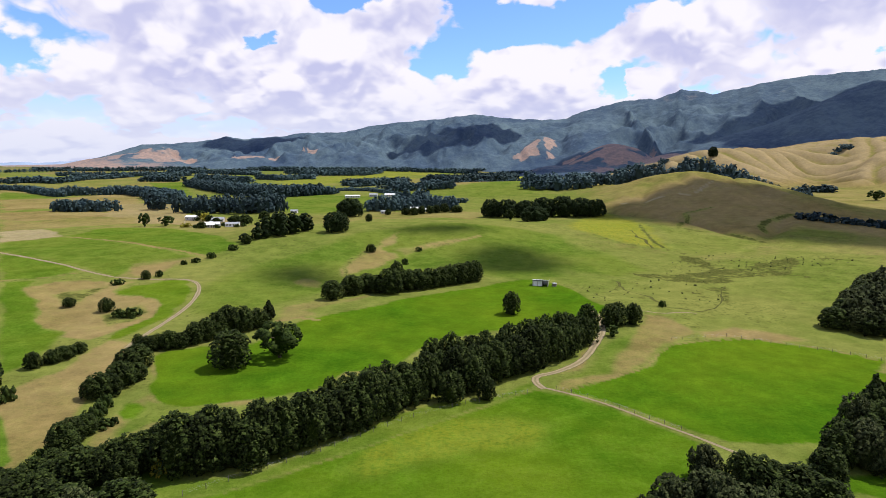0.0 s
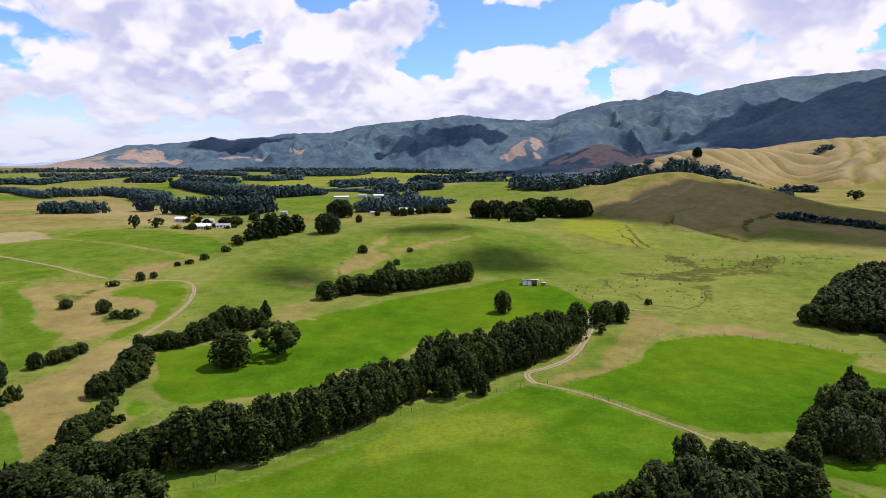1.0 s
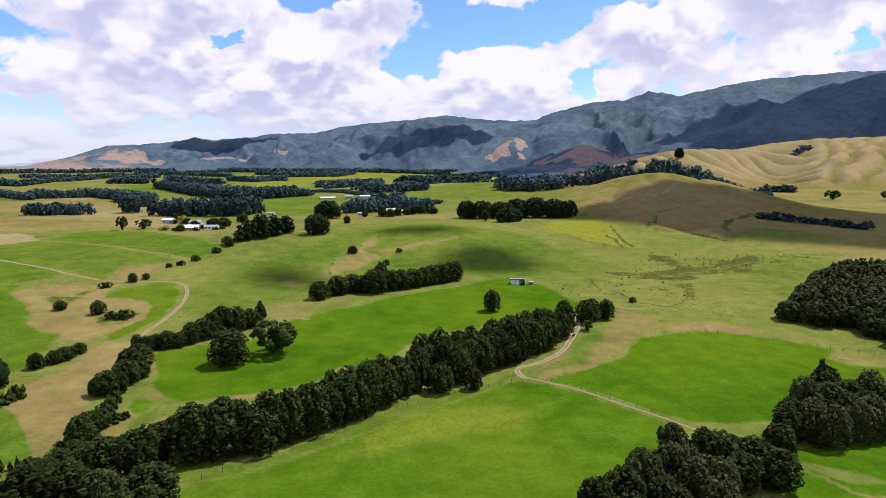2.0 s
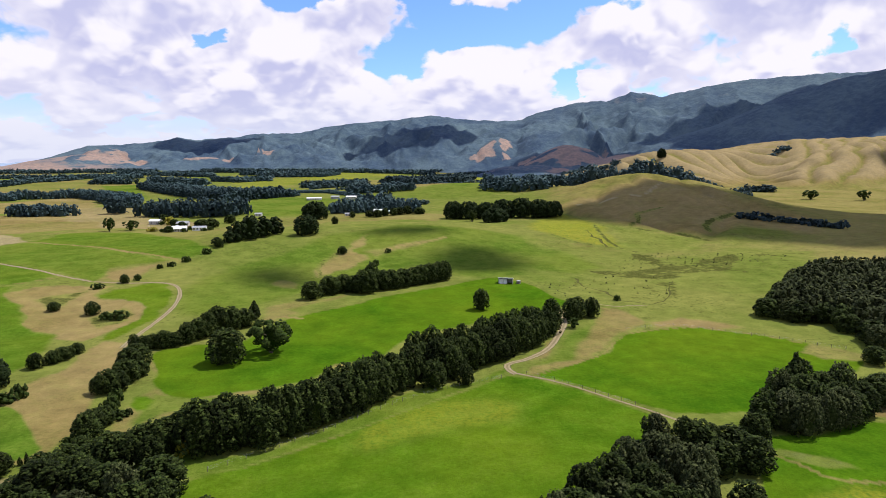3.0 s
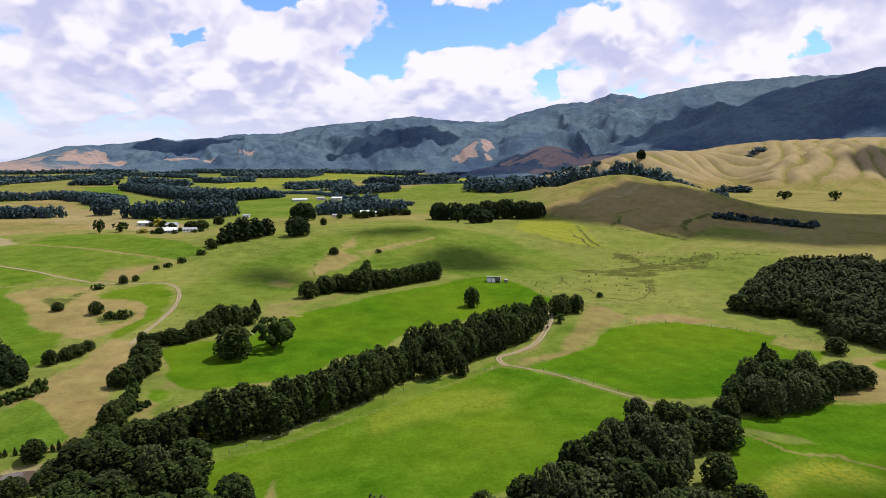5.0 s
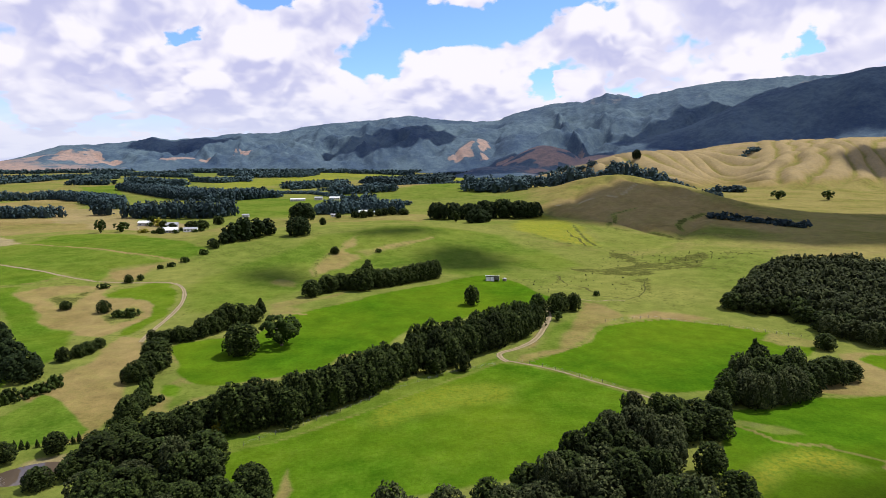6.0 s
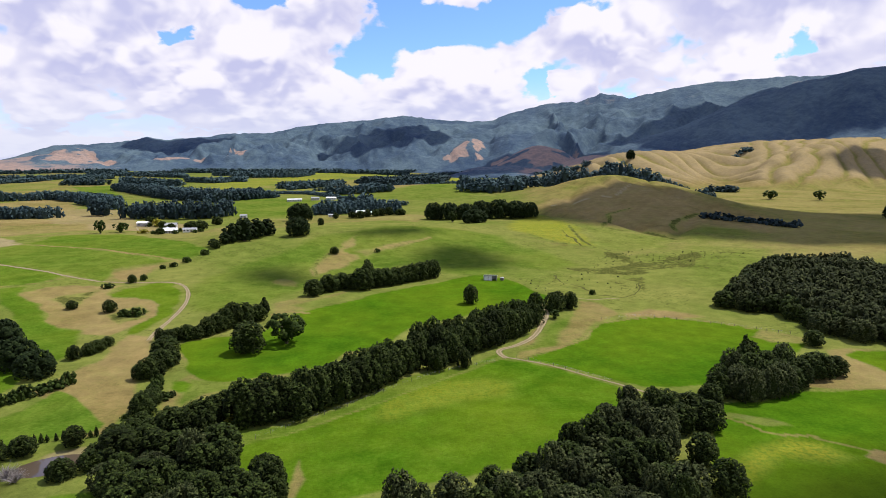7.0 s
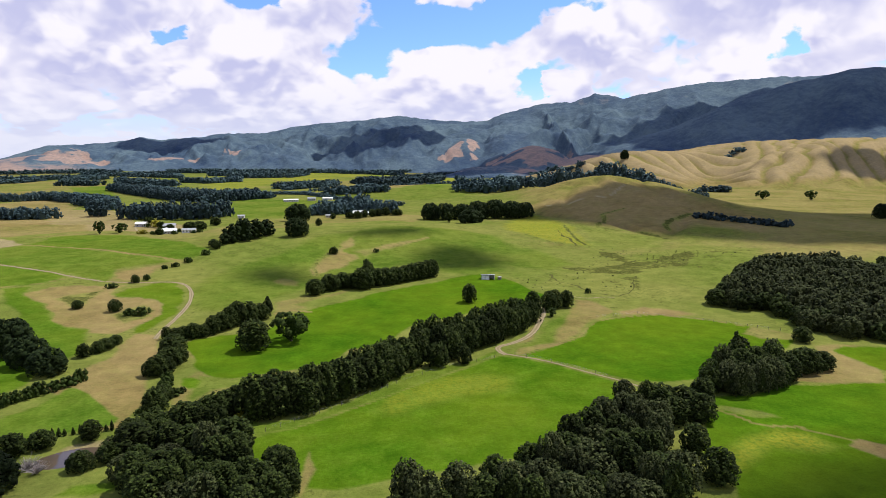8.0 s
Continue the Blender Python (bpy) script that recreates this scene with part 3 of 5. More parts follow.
patch(blend(PASTURE, RUSH, 0.7), 1.4, [(86, 306), (89, 309), (83, 286), (80, 286)])
# trodden and rushy strips
worn(DRY, 2.4, 0.9, [(-63, 232), (-56, 234), (-48, 232)])
worn(DRY, 2.4, 0.8, [(-17, 388), (-2, 400), (17, 413), (26, 423)])
worn(RUSH, 3.0, 0.75, [(-51, 324), (-55, 344), (-53, 362), (-47, 375), (-40, 393)])
worn(DRY, 3.0, 0.9, [(-281, 456), (-234, 427), (-180, 381), (-141, 360)])
worn(DRY, 2.0, 0.7, [(-213, 294), (-201, 300), (-193, 310), (-187, 322)])
worn(SOIL, 3.0, 0.6, [(185, 644), (229, 637), (256, 633), (288, 666)])
worn(RUSH, 5.0, 0.85, [(186, 488), (198, 469), (217, 468), (221, 441), (224, 431)])
worn(RUSH, 5.0, 0.8, [(189, 496), (214, 542), (218, 557), (232, 570), (254, 584)])
worn(RUSH, 6.0, 0.9, [(244, 471), (252, 490), (264, 507), (281, 521), (302, 540)])
worn(RUSH, 3.4, 0.85, [(161, 508), (150, 454), (145, 421), (147, 404), (154, 390)])
worn(RUSH, 3.0, 0.7, [(111, 454), (122, 422), (137, 408), (148, 396)])
worn(DRY, 1.0, 0.3, [(-41.3, 110.9), (-32.3, 117.6), (-22.3, 126.0), (-10.9, 135.3), (2.2, 146.0), (17, 159), (27, 165)])
worn(DRY, 1.4, 0.7, [(75.0, 108.6), (77.9, 104.9), (80.3, 98.3), (83.2, 95.3), (90.3, 94.0), (94.7, 89.2), (98.9, 84.7), (104.0, 80.3)])
worn(DRY, 1.2, 0.6, [(34, 164), (42, 168), (54, 177), (64, 185), (70, 196), (78, 205), (92, 211), (109, 213), (124, 205), (139, 188)])

DRAINS = [
    # width, strength, middle, line
    (1.4, 0.6, 0.0, [(86, 310), (83, 288), (92, 279), (94, 258), (101, 255), (108, 251), (120, 261), (130, 287), (137, 295)]),
    (2.2, 0.6, 0.0, [(147, 479), (141, 438), (137, 405)]),
]
RUTTED = [
    # width, strength, grass in the middle, line
    (1.1, 0.6, 0.5, [(64, 127), (58, 136), (52, 143), (41, 157), (28, 166)]),
    (2.0, 1.0, 0.5, [(28, 165), (26, 170), (27, 175), (34, 178), (44, 188), (52, 205), (59, 222), (62, 241), (60, 249)]),
    (1.0, 0.5, 0.0, [(76, 254), (82, 251), (89, 246), (97, 249), (104, 247)]),
    (1.9, 0.8, 0.5, [(-105, 200), (-106, 212), (-106, 232), (-107, 257), (-112, 281), (-121, 302), (-133, 309), (-150, 306), (-166, 309)]),
    (2.0, 0.7, 0.4, [(-290, 385), (-267, 371), (-232, 348), (-193, 325), (-166, 309)]),
    (3.0, 0.4, 0.0, [(-250, 600), (-225, 540), (-195, 530)]),
]


def edge_distance(x, y, outline):
    """Distance to a closed outline, positive inside."""
    far, inside = np.full(x.shape, 1e9), np.zeros(x.shape, bool)
    for (ax, ay), (bx, by) in zip(outline, outline[1:] + outline[:1]):
        s = np.clip(((x - ax) * (bx - ax) + (y - ay) * (by - ay)) / ((bx - ax) ** 2 + (by - ay) ** 2 + 1e-9), 0, 1)
        far = np.minimum(far, np.hypot(x - ax - s * (bx - ax), y - ay - s * (by - ay)))
        cross = (ay > y) != (by > y)
        inside ^= cross & (x < (bx - ax) * (y - ay) / (by - ay + 1e-12) + ax)
    return np.where(inside, far, -far)


def line_distance(x, y, line):
    far = np.full(x.shape, 1e9)
    for (ax, ay), (bx, by) in zip(line, line[1:]):
        s = np.clip(((x - ax) * (bx - ax) + (y - ay) * (by - ay)) / ((bx - ax) ** 2 + (by - ay) ** 2 + 1e-9), 0, 1)
        far = np.minimum(far, np.hypot(x - ax - s * (bx - ax), y - ay - s * (by - ay)))
    return far


def land_cover(x, y):
    cover = np.zeros((len(x), 6))
    r = np.hypot(x, y)
    # summer-dry hill country far off, greener flats near by
    dry_hill = smooth(13, 40, terrain(x, y) - 43.0 * smooth(1300, 4600, r)) * 0.92
    # a patchwork of paddocks on the far flats
    u, v = (x * 0.94 + y * 0.34) / 210, (y * 0.94 - x * 0.34) / 330
    pick = hashed(np.floor(u), np.floor(v), 17)
    flats = smooth(1000, 1400, r)
    cover[:, 0] = flats * np.where(pick < 0.3, 0.28, np.where(pick < 0.5, 0.1, 0.0))
    cover[:, 2] = flats * np.where(pick > 0.88, 0.45, 0.0)
    cover[:, 1] = np.clip(dry_hill + flats * np.where((pick > 0.62) & (pick < 0.88), 0.65, 0.24) + 0.15 * rough(x, y, 160, 3, 3), 0, 1) * smooth(300, 700, r)
    cover[:, 0] *= 1 - dry_hill
    hollow = (1 - smooth(0.1, 0.6, folds(x, y))) * smooth(900, 1200, r)
    cover[:, 1] *= 1 - 0.45 * hollow
    cover[:, 5] = 0.38 * dry_hill * smooth(1000, 1300, r) * (1 - 0.8 * hollow)
    # the far flats turn darker and greyer with distance
    cover[:, 3] = 0.4 * smooth(2200, 3400, r) * (1 - dry_hill)
    for kind, soft, outline in PATCHES:
        pts = np.array(outline)
        lo, hi = pts.min(0) - 12, pts.max(0) + 12
        near = np.nonzero((x > lo[0]) & (x < hi[0]) & (y > lo[1]) & (y < hi[1]))[0]
        if not len(near):
            continue
        px, py = x[near], y[near]
        wob = 0.006 * np.hypot(px, py)
        px, py = px + wob * (grain(px, py, 14, 51) + 0.5 * grain(px, py, 4, 53)), py + wob * (grain(px, py, 14, 52) + 0.5 * grain(px, py, 4, 54))
        w = smooth(-soft, soft, edge_distance(px, py, outline))[:, None]
        cover[near] = cover[near] * (1 - w) + w * np.array(kind)
    for kind, width, strength, line in TRACKS:
        pts = np.array(line)
        lo, hi = pts.min(0) - 8, pts.max(0) + 8
        near = np.nonzero((x > lo[0]) & (x < hi[0]) & (y > lo[1]) & (y < hi[1]))[0]
        if not len(near):
            continue
        d = line_distance(x[near] + 0.5 * grain(x[near], y[near], 6, 61), y[near] + 0.5 * grain(x[near], y[near], 6, 62), line)
        w = strength * (1 - smooth(width * 0.38, width * 0.62, d))
        w = (w * (0.85 + 0.15 * grain(x[near], y[near], 9, 63)))[:, None]
        cover[near] = cover[near] * (1 - w) + w * np.array(kind)
    return cover


def sheet(name, azimuths, radii, heights, closed):
    """A mesh on a polar net round the farm's southern edge."""
    az, rr = np.meshgrid(np.radians(azimuths), radii)
    x, y = (-10 + rr * np.sin(az)).ravel(), (-20 + rr * np.cos(az)).ravel()
    z = heights(x, y)
    rows, cols = len(radii), len(azimuths)
    ids = np.arange(rows * cols).reshape(rows, cols)
    right = np.roll(ids, -1, 1) if closed else ids[:, 1:]
    left = ids if closed else ids[:, :-1]
    quads = np.stack([left[:-1], right[:-1], right[1:], left[1:]], -1).reshape(-1, 4)[:, ::-1]
    mesh = bpy.data.meshes.new(name)
    mesh.vertices.add(len(x))
    mesh.vertices.foreach_set("co", np.stack([x, y, z], 1).astype(np.float32).ravel())
    mesh.loops.add(quads.size)
    mesh.loops.foreach_set("vertex_index", quads.astype(np.int32).ravel())
    mesh.polygons.add(len(quads))
    mesh.polygons.foreach_set("loop_start", np.arange(0, quads.size, 4, dtype=np.int32))
    mesh.polygons.foreach_set("use_smooth", np.ones(len(quads), bool))
    mesh.update(calc_edges=True)
    return mesh, x, y


def add_masks(mesh, masks):
    for key, values in masks.items():
        mesh.attributes.new(key, "FLOAT", "POINT").data.foreach_set("value", values.astype(np.float32))


def make_ground():
    azimuths = np.concatenate([np.arange(-44, 50, 0.2), np.arange(54, 314, 4.0)])
    radii = np.concatenate([[0.5, 15, 30, 45], np.exp(np.arange(math.log(58), math.log(4880), 0.0084))])
    mesh, x, y = sheet("ground", azimuths, radii, terrain, True)
    cover = land_cover(x, y)
    add_masks(mesh, {key: cover[:, k] for k, key in enumerate(COVERS)})
    mesh.materials.append(M_GROUND)
    tagged(new("ground", mesh), "rolling farm pasture with green paddocks, dry grass and dirt tracks", "ground", kind="structure")


make_ground()


def make_track(width, strength, middle, line, mat=None):
    """A worn track or a drain laid over the ground, with rounded bends."""
    pts = [Vector((*p, 0)) for p in line]
    for _ in range(3):
        pts = [pts[0]] + [q for a, b in zip(pts, pts[1:]) for q in (a * 0.75 + b * 0.25, a * 0.25 + b * 0.75)] + [pts[-1]]
    path = [pts[0]]
    for q in pts[1:]:
        while (q - path[-1]).length > 0.8:
            path.append(path[-1] + (q - path[-1]).normalized() * 0.7)
    if mat:
        path = [p + Vector((2.6 * float(grain(p.x, p.y, 16, 65)) + 1.1 * float(grain(p.x, p.y, 6, 67)), 2.6 * float(grain(p.x, p.y, 16, 66)) + 1.1 * float(grain(p.x, p.y, 6, 68)), 0)) for p in path]
    verts, faces, across, crown = [], [], [], []
    for k, p in enumerate(path):
        ahead = (path[min(k + 1, len(path) - 1)] - path[max(k - 1, 0)]).normalized()
        side = Vector((ahead.y, -ahead.x, 0))
        w = width * 0.72 * (1 + 0.15 * float(grain(p.x, p.y, 11, 64)))
        for s in range(9):
            u = s / 4 - 1
            q = p + side * (u * w)
            verts.append((q.x, q.y, float(terrain(q.x, q.y)) + 0.09))
            fade = 1 + (0.6 * float(grain(p.x, p.y, 13, 69)) + 0.1 if mat else 0.0)
            across.append(u / max(strength, 0.3) ** 0.5 + (math.copysign(max(fade - 1, 0), u) if mat else 0.0))
            crown.append(middle * 0.6)
    for k in range(len(path) - 1):
        for s in range(8):
            a = k * 9 + s
            faces.append((a, a + 9, a + 10, a + 1))
    mesh = bpy.data.meshes.new("dirt_track")
    mesh.from_pydata(verts, [], faces, shade_flat=False)
    add_masks(mesh, {"across": np.array(across), "crown": np.clip(np.array(crown), 0, 1)})
    mesh.materials.append(mat or M_TRACK)
    mesh.update()
    if mat:
        tagged(new("drain", mesh), "narrow rushy drain winding through the pasture", "drain", kind="structure")
    else:
        tagged(new("dirt_track", mesh), "pale dirt farm track worn into the grass", "track", kind="structure")


for row in RUTTED:
    make_track(*row)
for row in DRAINS:
    make_track(*row, M_DRAIN)

# ---- the mountain range ----
SKYLINE = [(-60, -0.3), (-35.2, -0.1), (-31.1, 0.0), (-28.5, 0.62), (-25.6, 1.56), (-23.5, 1.72), (-21.3, 1.84), (-19.0, 2.4), (-17.1, 2.18), (-12.3, 2.72), (-9.35, 2.85), (-5.8, 3.57), (-1.7, 3.99), (2.9, 4.43), (4.4, 4.23), (6.9, 3.96), (10.9, 4.02), (12.8, 4.72), (15.7, 5.37), (18.5, 5.53), (20.55, 6.24), (22.9, 5.78), (24.6, 6.06), (28.6, 6.71), (30.5, 6.84), (34.7, 6.9), (41.8, 7.0), (60, 6.5)]


# azimuth, distance, widths in degrees and metres, height
FOOTHILLS = [(8.8, 3250, 2.6, 260, 165), (15.3, 2750, 3.2, 230, 125), (20.5, 2550, 3.5, 200, 80), (12.0, 2450, 4.5, 200, 42), (1.5, 3700, 3.6, 300, 190), (-26, 3900, 4, 300, 75), (-17, 3650, 3, 250, 70), (-10, 3600, 3.5, 260, 90)]
# azimuths of the front ridge, and how high its crest stands in degrees
FRONT = ([17, 20, 23.6, 27, 32.5, 35.7, 39.9, 46, 60], [-0.4, 1.2, 2.1, 3.1, 5.4, 6.35, 7.0, 7.2, 7.0])
# bare faces and slips
SLIPS = [(7.9, 3100, 1.0, 150, 0.75), (9.6, 3130, 0.7, 150, 0.75), (15.3, 2620, 3.4, 260, 0.75), (11.5, 2430, 5.5, 260, 0.4), (19.5, 2450, 4.0, 200, 0.65), (-17.0, 3560, 2.0, 70, 0.95), (-11.8, 3560, 1.2, 110, 0.95), (-27, 3900, 2.2, 220, 0.6), (-24, 3800, 1.8, 170, 0.7), (-22.3, 3700, 0.9, 110, 0.85)]


def make_mountains():
    line = np.array(SKYLINE)

    def heights(x, y):
        az, r = np.degrees(np.arctan2(x, y)), np.hypot(x, y)
        wav = 0.07 * grain(az, az * 0, 1.1, 71) + 0.04 * grain(az, az * 0, 0.4, 72)
        el = np.interp(az, line[:, 0], line[:, 1]) + wav * smooth(-31, -24, az)
        crest = np.interp(az, [-40, -20, 5, 25, 45], [4550, 4400, 4200, 3900, 3700]) + 60 * grain(az, az * 0, 3.0, 73)
        foot = np.interp(az, [-40, -20, 0, 12, 25, 45], [3700, 3300, 2900, 2600, 2500, 2500])
        top = 62 + np.tan(np.radians(el)) * crest
        s = (r - foot) / (crest - foot)
        base = terrain(x, y)
        along_hill = az * 62.0
        lean = along_hill + 0.16 * r + 40 * grain(along_hill, r, 260, 85)
        spur = gullies(lean, r * 0.30, 210, 81) ** 1.3 * 0.62 + gullies(along_hill - 0.25 * r, r * 0.45, 95, 82) ** 1.2 * 0.34 + 0.10 * rough(x, y, 70, 3, 83)
        body = np.clip(s, 0, 1)
        flank = np.clip(body * 3.0, 0, 1) * np.clip((1 - body) * 2.2, 0, 1)
        h = base - 12 + (top - base + 12) * np.clip(body ** 0.9 + flank * (spur - 0.62) * 0.34 * (1 - 0.45 * smooth(20, 27, az)) * (1 - 0.75 * np.exp(-((az - 13.8) / 1.6) ** 2)) * (1.9 - 0.9 * smooth(-6, 8, az)), -0.02, 0.995)
        h = np.where(s >= 1, top - (r - crest) * 0.5, h)
        # lower spurs and bare foothills before the range
        for ca, cr, wa, wr, high in FOOTHILLS:
            bump = np.exp(-0.5 * (((az - ca) / wa) ** 2 + ((r - cr) / wr) ** 2))
            bump = np.clip(bump - 0.14, 0, 1) / 0.86
            h = np.maximum(h, base - 14 + (high + 14) * bump * (0.88 + 0.14 * gullies(along_hill + 0.3 * r, r * 0.4, 120, 88)))
        # the dark front ridge that climbs to the east
        top = 62 + np.tan(np.radians(np.interp(az, FRONT[0], FRONT[1]) + 0.05 * grain(az, az * 0, 0.8, 74))) * 3000 - base
        rise = smooth(2250, 3000, r + 110 * grain(along_hill, r * 0.3, 210, 75)) * (1 - 0.7 * smooth(3000, 3900, r))
        rise = rise * (1 - 0.16 * (1 - gullies(along_hill + 0.2 * r, r * 0.25, 150, 76)) * (1 - rise))
        h = np.maximum(h, np.where(az > 17, base - 14 + (top + 14) * rise, -99))
        return np.where((s < 0) & (h < base), base - 30, h)

    mesh, x, y = sheet("mountain_range", np.arange(-46, 56, 0.15), np.concatenate([np.arange(2000, 3500, 21), np.arange(3500, 4860, 16)]), heights, False)
    r = np.hypot(x, y)
    co = np.empty(len(mesh.vertices) * 3, np.float32)
    mesh.vertices.foreach_get("co", co)
    z = co[2::3]
    az = np.degrees(np.arctan2(x, y))
    patchy = 0.5 * rough(x, y, 160, 3, 91)
    open_land = 1 - smooth(60, 130, z - 40 * smooth(5, 25, az) + 50 * patchy)
    open_land = open_land * (0.25 + 0.45 * (1 - smooth(-30, -18, az)))
    for ca, cr, wa, wr, amount in SLIPS:
        open_land = np.maximum(open_land, amount * (1 - smooth(0.6, 1.2, np.hypot((az - ca) / wa, (r - cr) / wr) + 0.8 * patchy + 0.5 * rough(x, y, 60, 2, 95))))
    scree = smooth(0.55, 0.9, gullies(az * 62 - 0.1 * r, r * 0.42, 85, 82)) * smooth(330, 420, z) * (0.25 + 0.5 * np.clip(patchy, 0, 1))
    add_masks(mesh, {"bare": open_land, "scree": scree})
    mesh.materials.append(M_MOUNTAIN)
    tagged(new("mountain_range", mesh), "bush-covered mountain range with spurs and bare slips, painted haze blue, dark under cloud", "mountain", kind="structure")


make_mountains()


def make_far_hills():
    """Low ridges added where the western plain ends, haze painted in as blue."""
    def heights(x, y):
        az, r = np.degrees(np.arctan2(x, y)), np.hypot(x, y)
        crest = 26 + 12 * grain(az, az * 0, 2.3, 77) + 6 * grain(az, az * 0, 0.7, 78)
        return terrain(x, y) - 6 + (crest + 6) * np.exp(-((r - 4720) / 90) ** 2)

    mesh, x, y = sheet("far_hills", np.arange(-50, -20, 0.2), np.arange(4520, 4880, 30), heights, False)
    mesh.materials.append(M_HAZE_HILLS)
    tagged(new("backdrop", mesh), "low hills painted haze blue, standing in for the plain's hazy far edge", "hills", kind="structure")


make_far_hills()

# ---- trees ----
def mesh_from(name, verts, faces, mat, flat=True, normals=None):
    mesh = bpy.data.meshes.new(name)
    mesh.from_pydata([tuple(v) for v in verts], [], [tuple(f) for f in faces], shade_flat=flat and normals is None)
    mesh.materials.append(mat)
    mesh.update()
    if normals is not None:
        mesh.normals_split_custom_set_from_vertices([tuple(v) for v in normals])
    return mesh


def tube(points, radii, sides=7):
    """Verts and faces of a tapered limb along points."""
    verts, faces = [], []
    for k, p in enumerate(points):
        ahead = (Vector(points[min(k + 1, len(points) - 1)]) - Vector(points[max(k - 1, 0)])).normalized()
        across = ahead.orthogonal().normalized()
        other = ahead.cross(across)
        for s in range(sides):
            a = 2 * math.pi * s / sides
            verts.append(Vector(p) + (across * math.cos(a) + other * math.sin(a)) * radii[k])
    for k in range(len(points) - 1):
        for s in range(sides):
            b = (s + 1) % sides
            faces.append((k * sides + s, k * sides + b, (k + 1) * sides + b, (k + 1) * sides + s))
    faces.append(tuple(range((len(points) - 1) * sides, len(points) * sides)))
    return verts, faces


def crown_mesh(name, mat, rng, height, width, tufts, size, profile, lobes, droop=0.0, gap=0.0, upright=0.9):
    """A crown of small leaf sprays on many rounded boughs that fill an envelope: profile gives the half width at heights 0 to 1."""
    verts, faces, normals = [], [], []
    bulges = []
    for k in range(lobes):
        v = (k + rng.random()) / lobes
        v = v ** 0.9
        a = k * 2.39996 + rng.uniform(-0.5, 0.5)
        reach = np.interp(v, profile[0], profile[1]) * width * (0.86 + 0.28 * rng.random())
        lobe = max(0.07 * width + 0.15 * reach, 0.25) * (0.65 + 0.7 * rng.random())
        rr = max(reach - lobe * 0.85, 0.0)
        bulges.append((Vector((rr * math.cos(a), rr * math.sin(a), height * (0.07 + 0.86 * v))), lobe))
    # dim heart that closes the crown
    rings, sides = (5, 8) if tufts > 120 else (3, 6)
    for k in range(rings + 1):
        v = k / rings
        reach = np.interp(v, profile[0], profile[1]) * width * (0.60 - 0.3 * gap)
        for s in range(sides):
            a = 2 * math.pi * s / sides + 0.3 * k
            w = reach * (0.85 + 0.2 * rng.random()) + 0.02
            verts.append(Vector((w * math.cos(a), w * math.sin(a), height * (0.05 + 0.82 * v))))
            normals.append(Vector((math.cos(a), math.sin(a), -0.5)).normalized())
    for k in range(rings):
        for s in range(sides):
            b = (s + 1) % sides
            faces.append((k * sides + s, k * sides + b, (k + 1) * sides + b, (k + 1) * sides + s))
    weights = np.cumsum([b[1] ** 2 for b in bulges])
    made = 0
    while made < tufts:
        centre, lobe = bulges[int(np.searchsorted(weights, rng.random() * weights[-1]))]
        way = Vector((rng.gauss(0, 1), rng.gauss(0, 1), rng.gauss(0.25, 1))).normalized()
        if way.dot(Vector((centre.x, centre.y, 0.12 * height)).normalized()) < -0.15:
            continue
        tip = max(way.z, 0.0)
        p = centre + Vector((way.x * (1 - 0.4 * tip), way.y * (1 - 0.4 * tip), way.z * (1 + upright * tip))) * lobe * (0.86 + 0.24 * rng.random())
        if p.z < 0.02 * height or (gap and rng.random() < gap * 0.3):
            continue
        made += 1
        out = (way * 0.8 + Vector((rng.gauss(0, 0.35), rng.gauss(0, 0.35), rng.gauss(0.1 - droop, 0.3)))).normalized()
        across = out.orthogonal().normalized()
        other = out.cross(across)
        spin, long = rng.random() * 6.28, size * (0.6 + 0.7 * rng.random())
        shade = (way * 0.9 + out * 0.35).normalized()
        start = len(verts)
        verts.append(p + out * long * 0.45)
        normals.append(shade)
        for k in range(3):
            a = spin + 2 * math.pi * (k + rng.uniform(-0.25, 0.25)) / 3
            side = across * math.cos(a) + other * math.sin(a)
            verts.append(p + side * long * (0.6 + 0.7 * rng.random()) - out * long * rng.uniform(-0.1, 0.4))
            normals.append((shade + side * 0.4).normalized())
        for k in range(3):
            faces.append((start, start + 1 + k, start + 1 + (k + 1) % 3))
    return mesh_from(name, verts, faces, mat, normals=normals)


def trunk_mesh(name, rng, height, radius, reach, forks=3):
    verts, faces = [], []

    def join(v, f):
        start = len(verts)
        verts.extend(v)
        faces.extend([tuple(i + start for i in q) for q in f])

    bend = [(rng.uniform(-1, 1) * 0.02 * height * k, rng.uniform(-1, 1) * 0.02 * height * k, height * (k * 0.27 - 0.06)) for k in range(4)]
    join(*tube(bend, [radius * s for s in (1.35, 0.9, 0.7, 0.35)]))
    for k in range(forks):
        a = 6.28 * (k + rng.random() * 0.6) / forks
        z = height * (0.18 + 0.3 * rng.random())
        mid = Vector((math.cos(a), math.sin(a), 0)) * reach * 0.35
        join(*tube([(0, 0, z), (mid.x, mid.y, z + 0.14 * height), (mid.x * 1.9, mid.y * 1.9, z + 0.22 * height)], [radius * 0.45, radius * 0.3, radius * 0.12], 5))
    return mesh_from(name, verts, faces, M_BARK, flat=False)


EGG = ([0, 0.12, 0.35, 0.6, 0.85, 1], [0.72, 0.95, 1.0, 0.93, 0.66, 0.2])
SPIRE = ([0, 0.15, 0.4, 0.7, 0.9, 1], [0.7, 1.0, 0.82, 0.5, 0.2, 0.04])
DOME = ([0, 0.1, 0.35, 0.65, 0.88, 1], [0.7, 0.95, 1.0, 0.95, 0.65, 0.25])
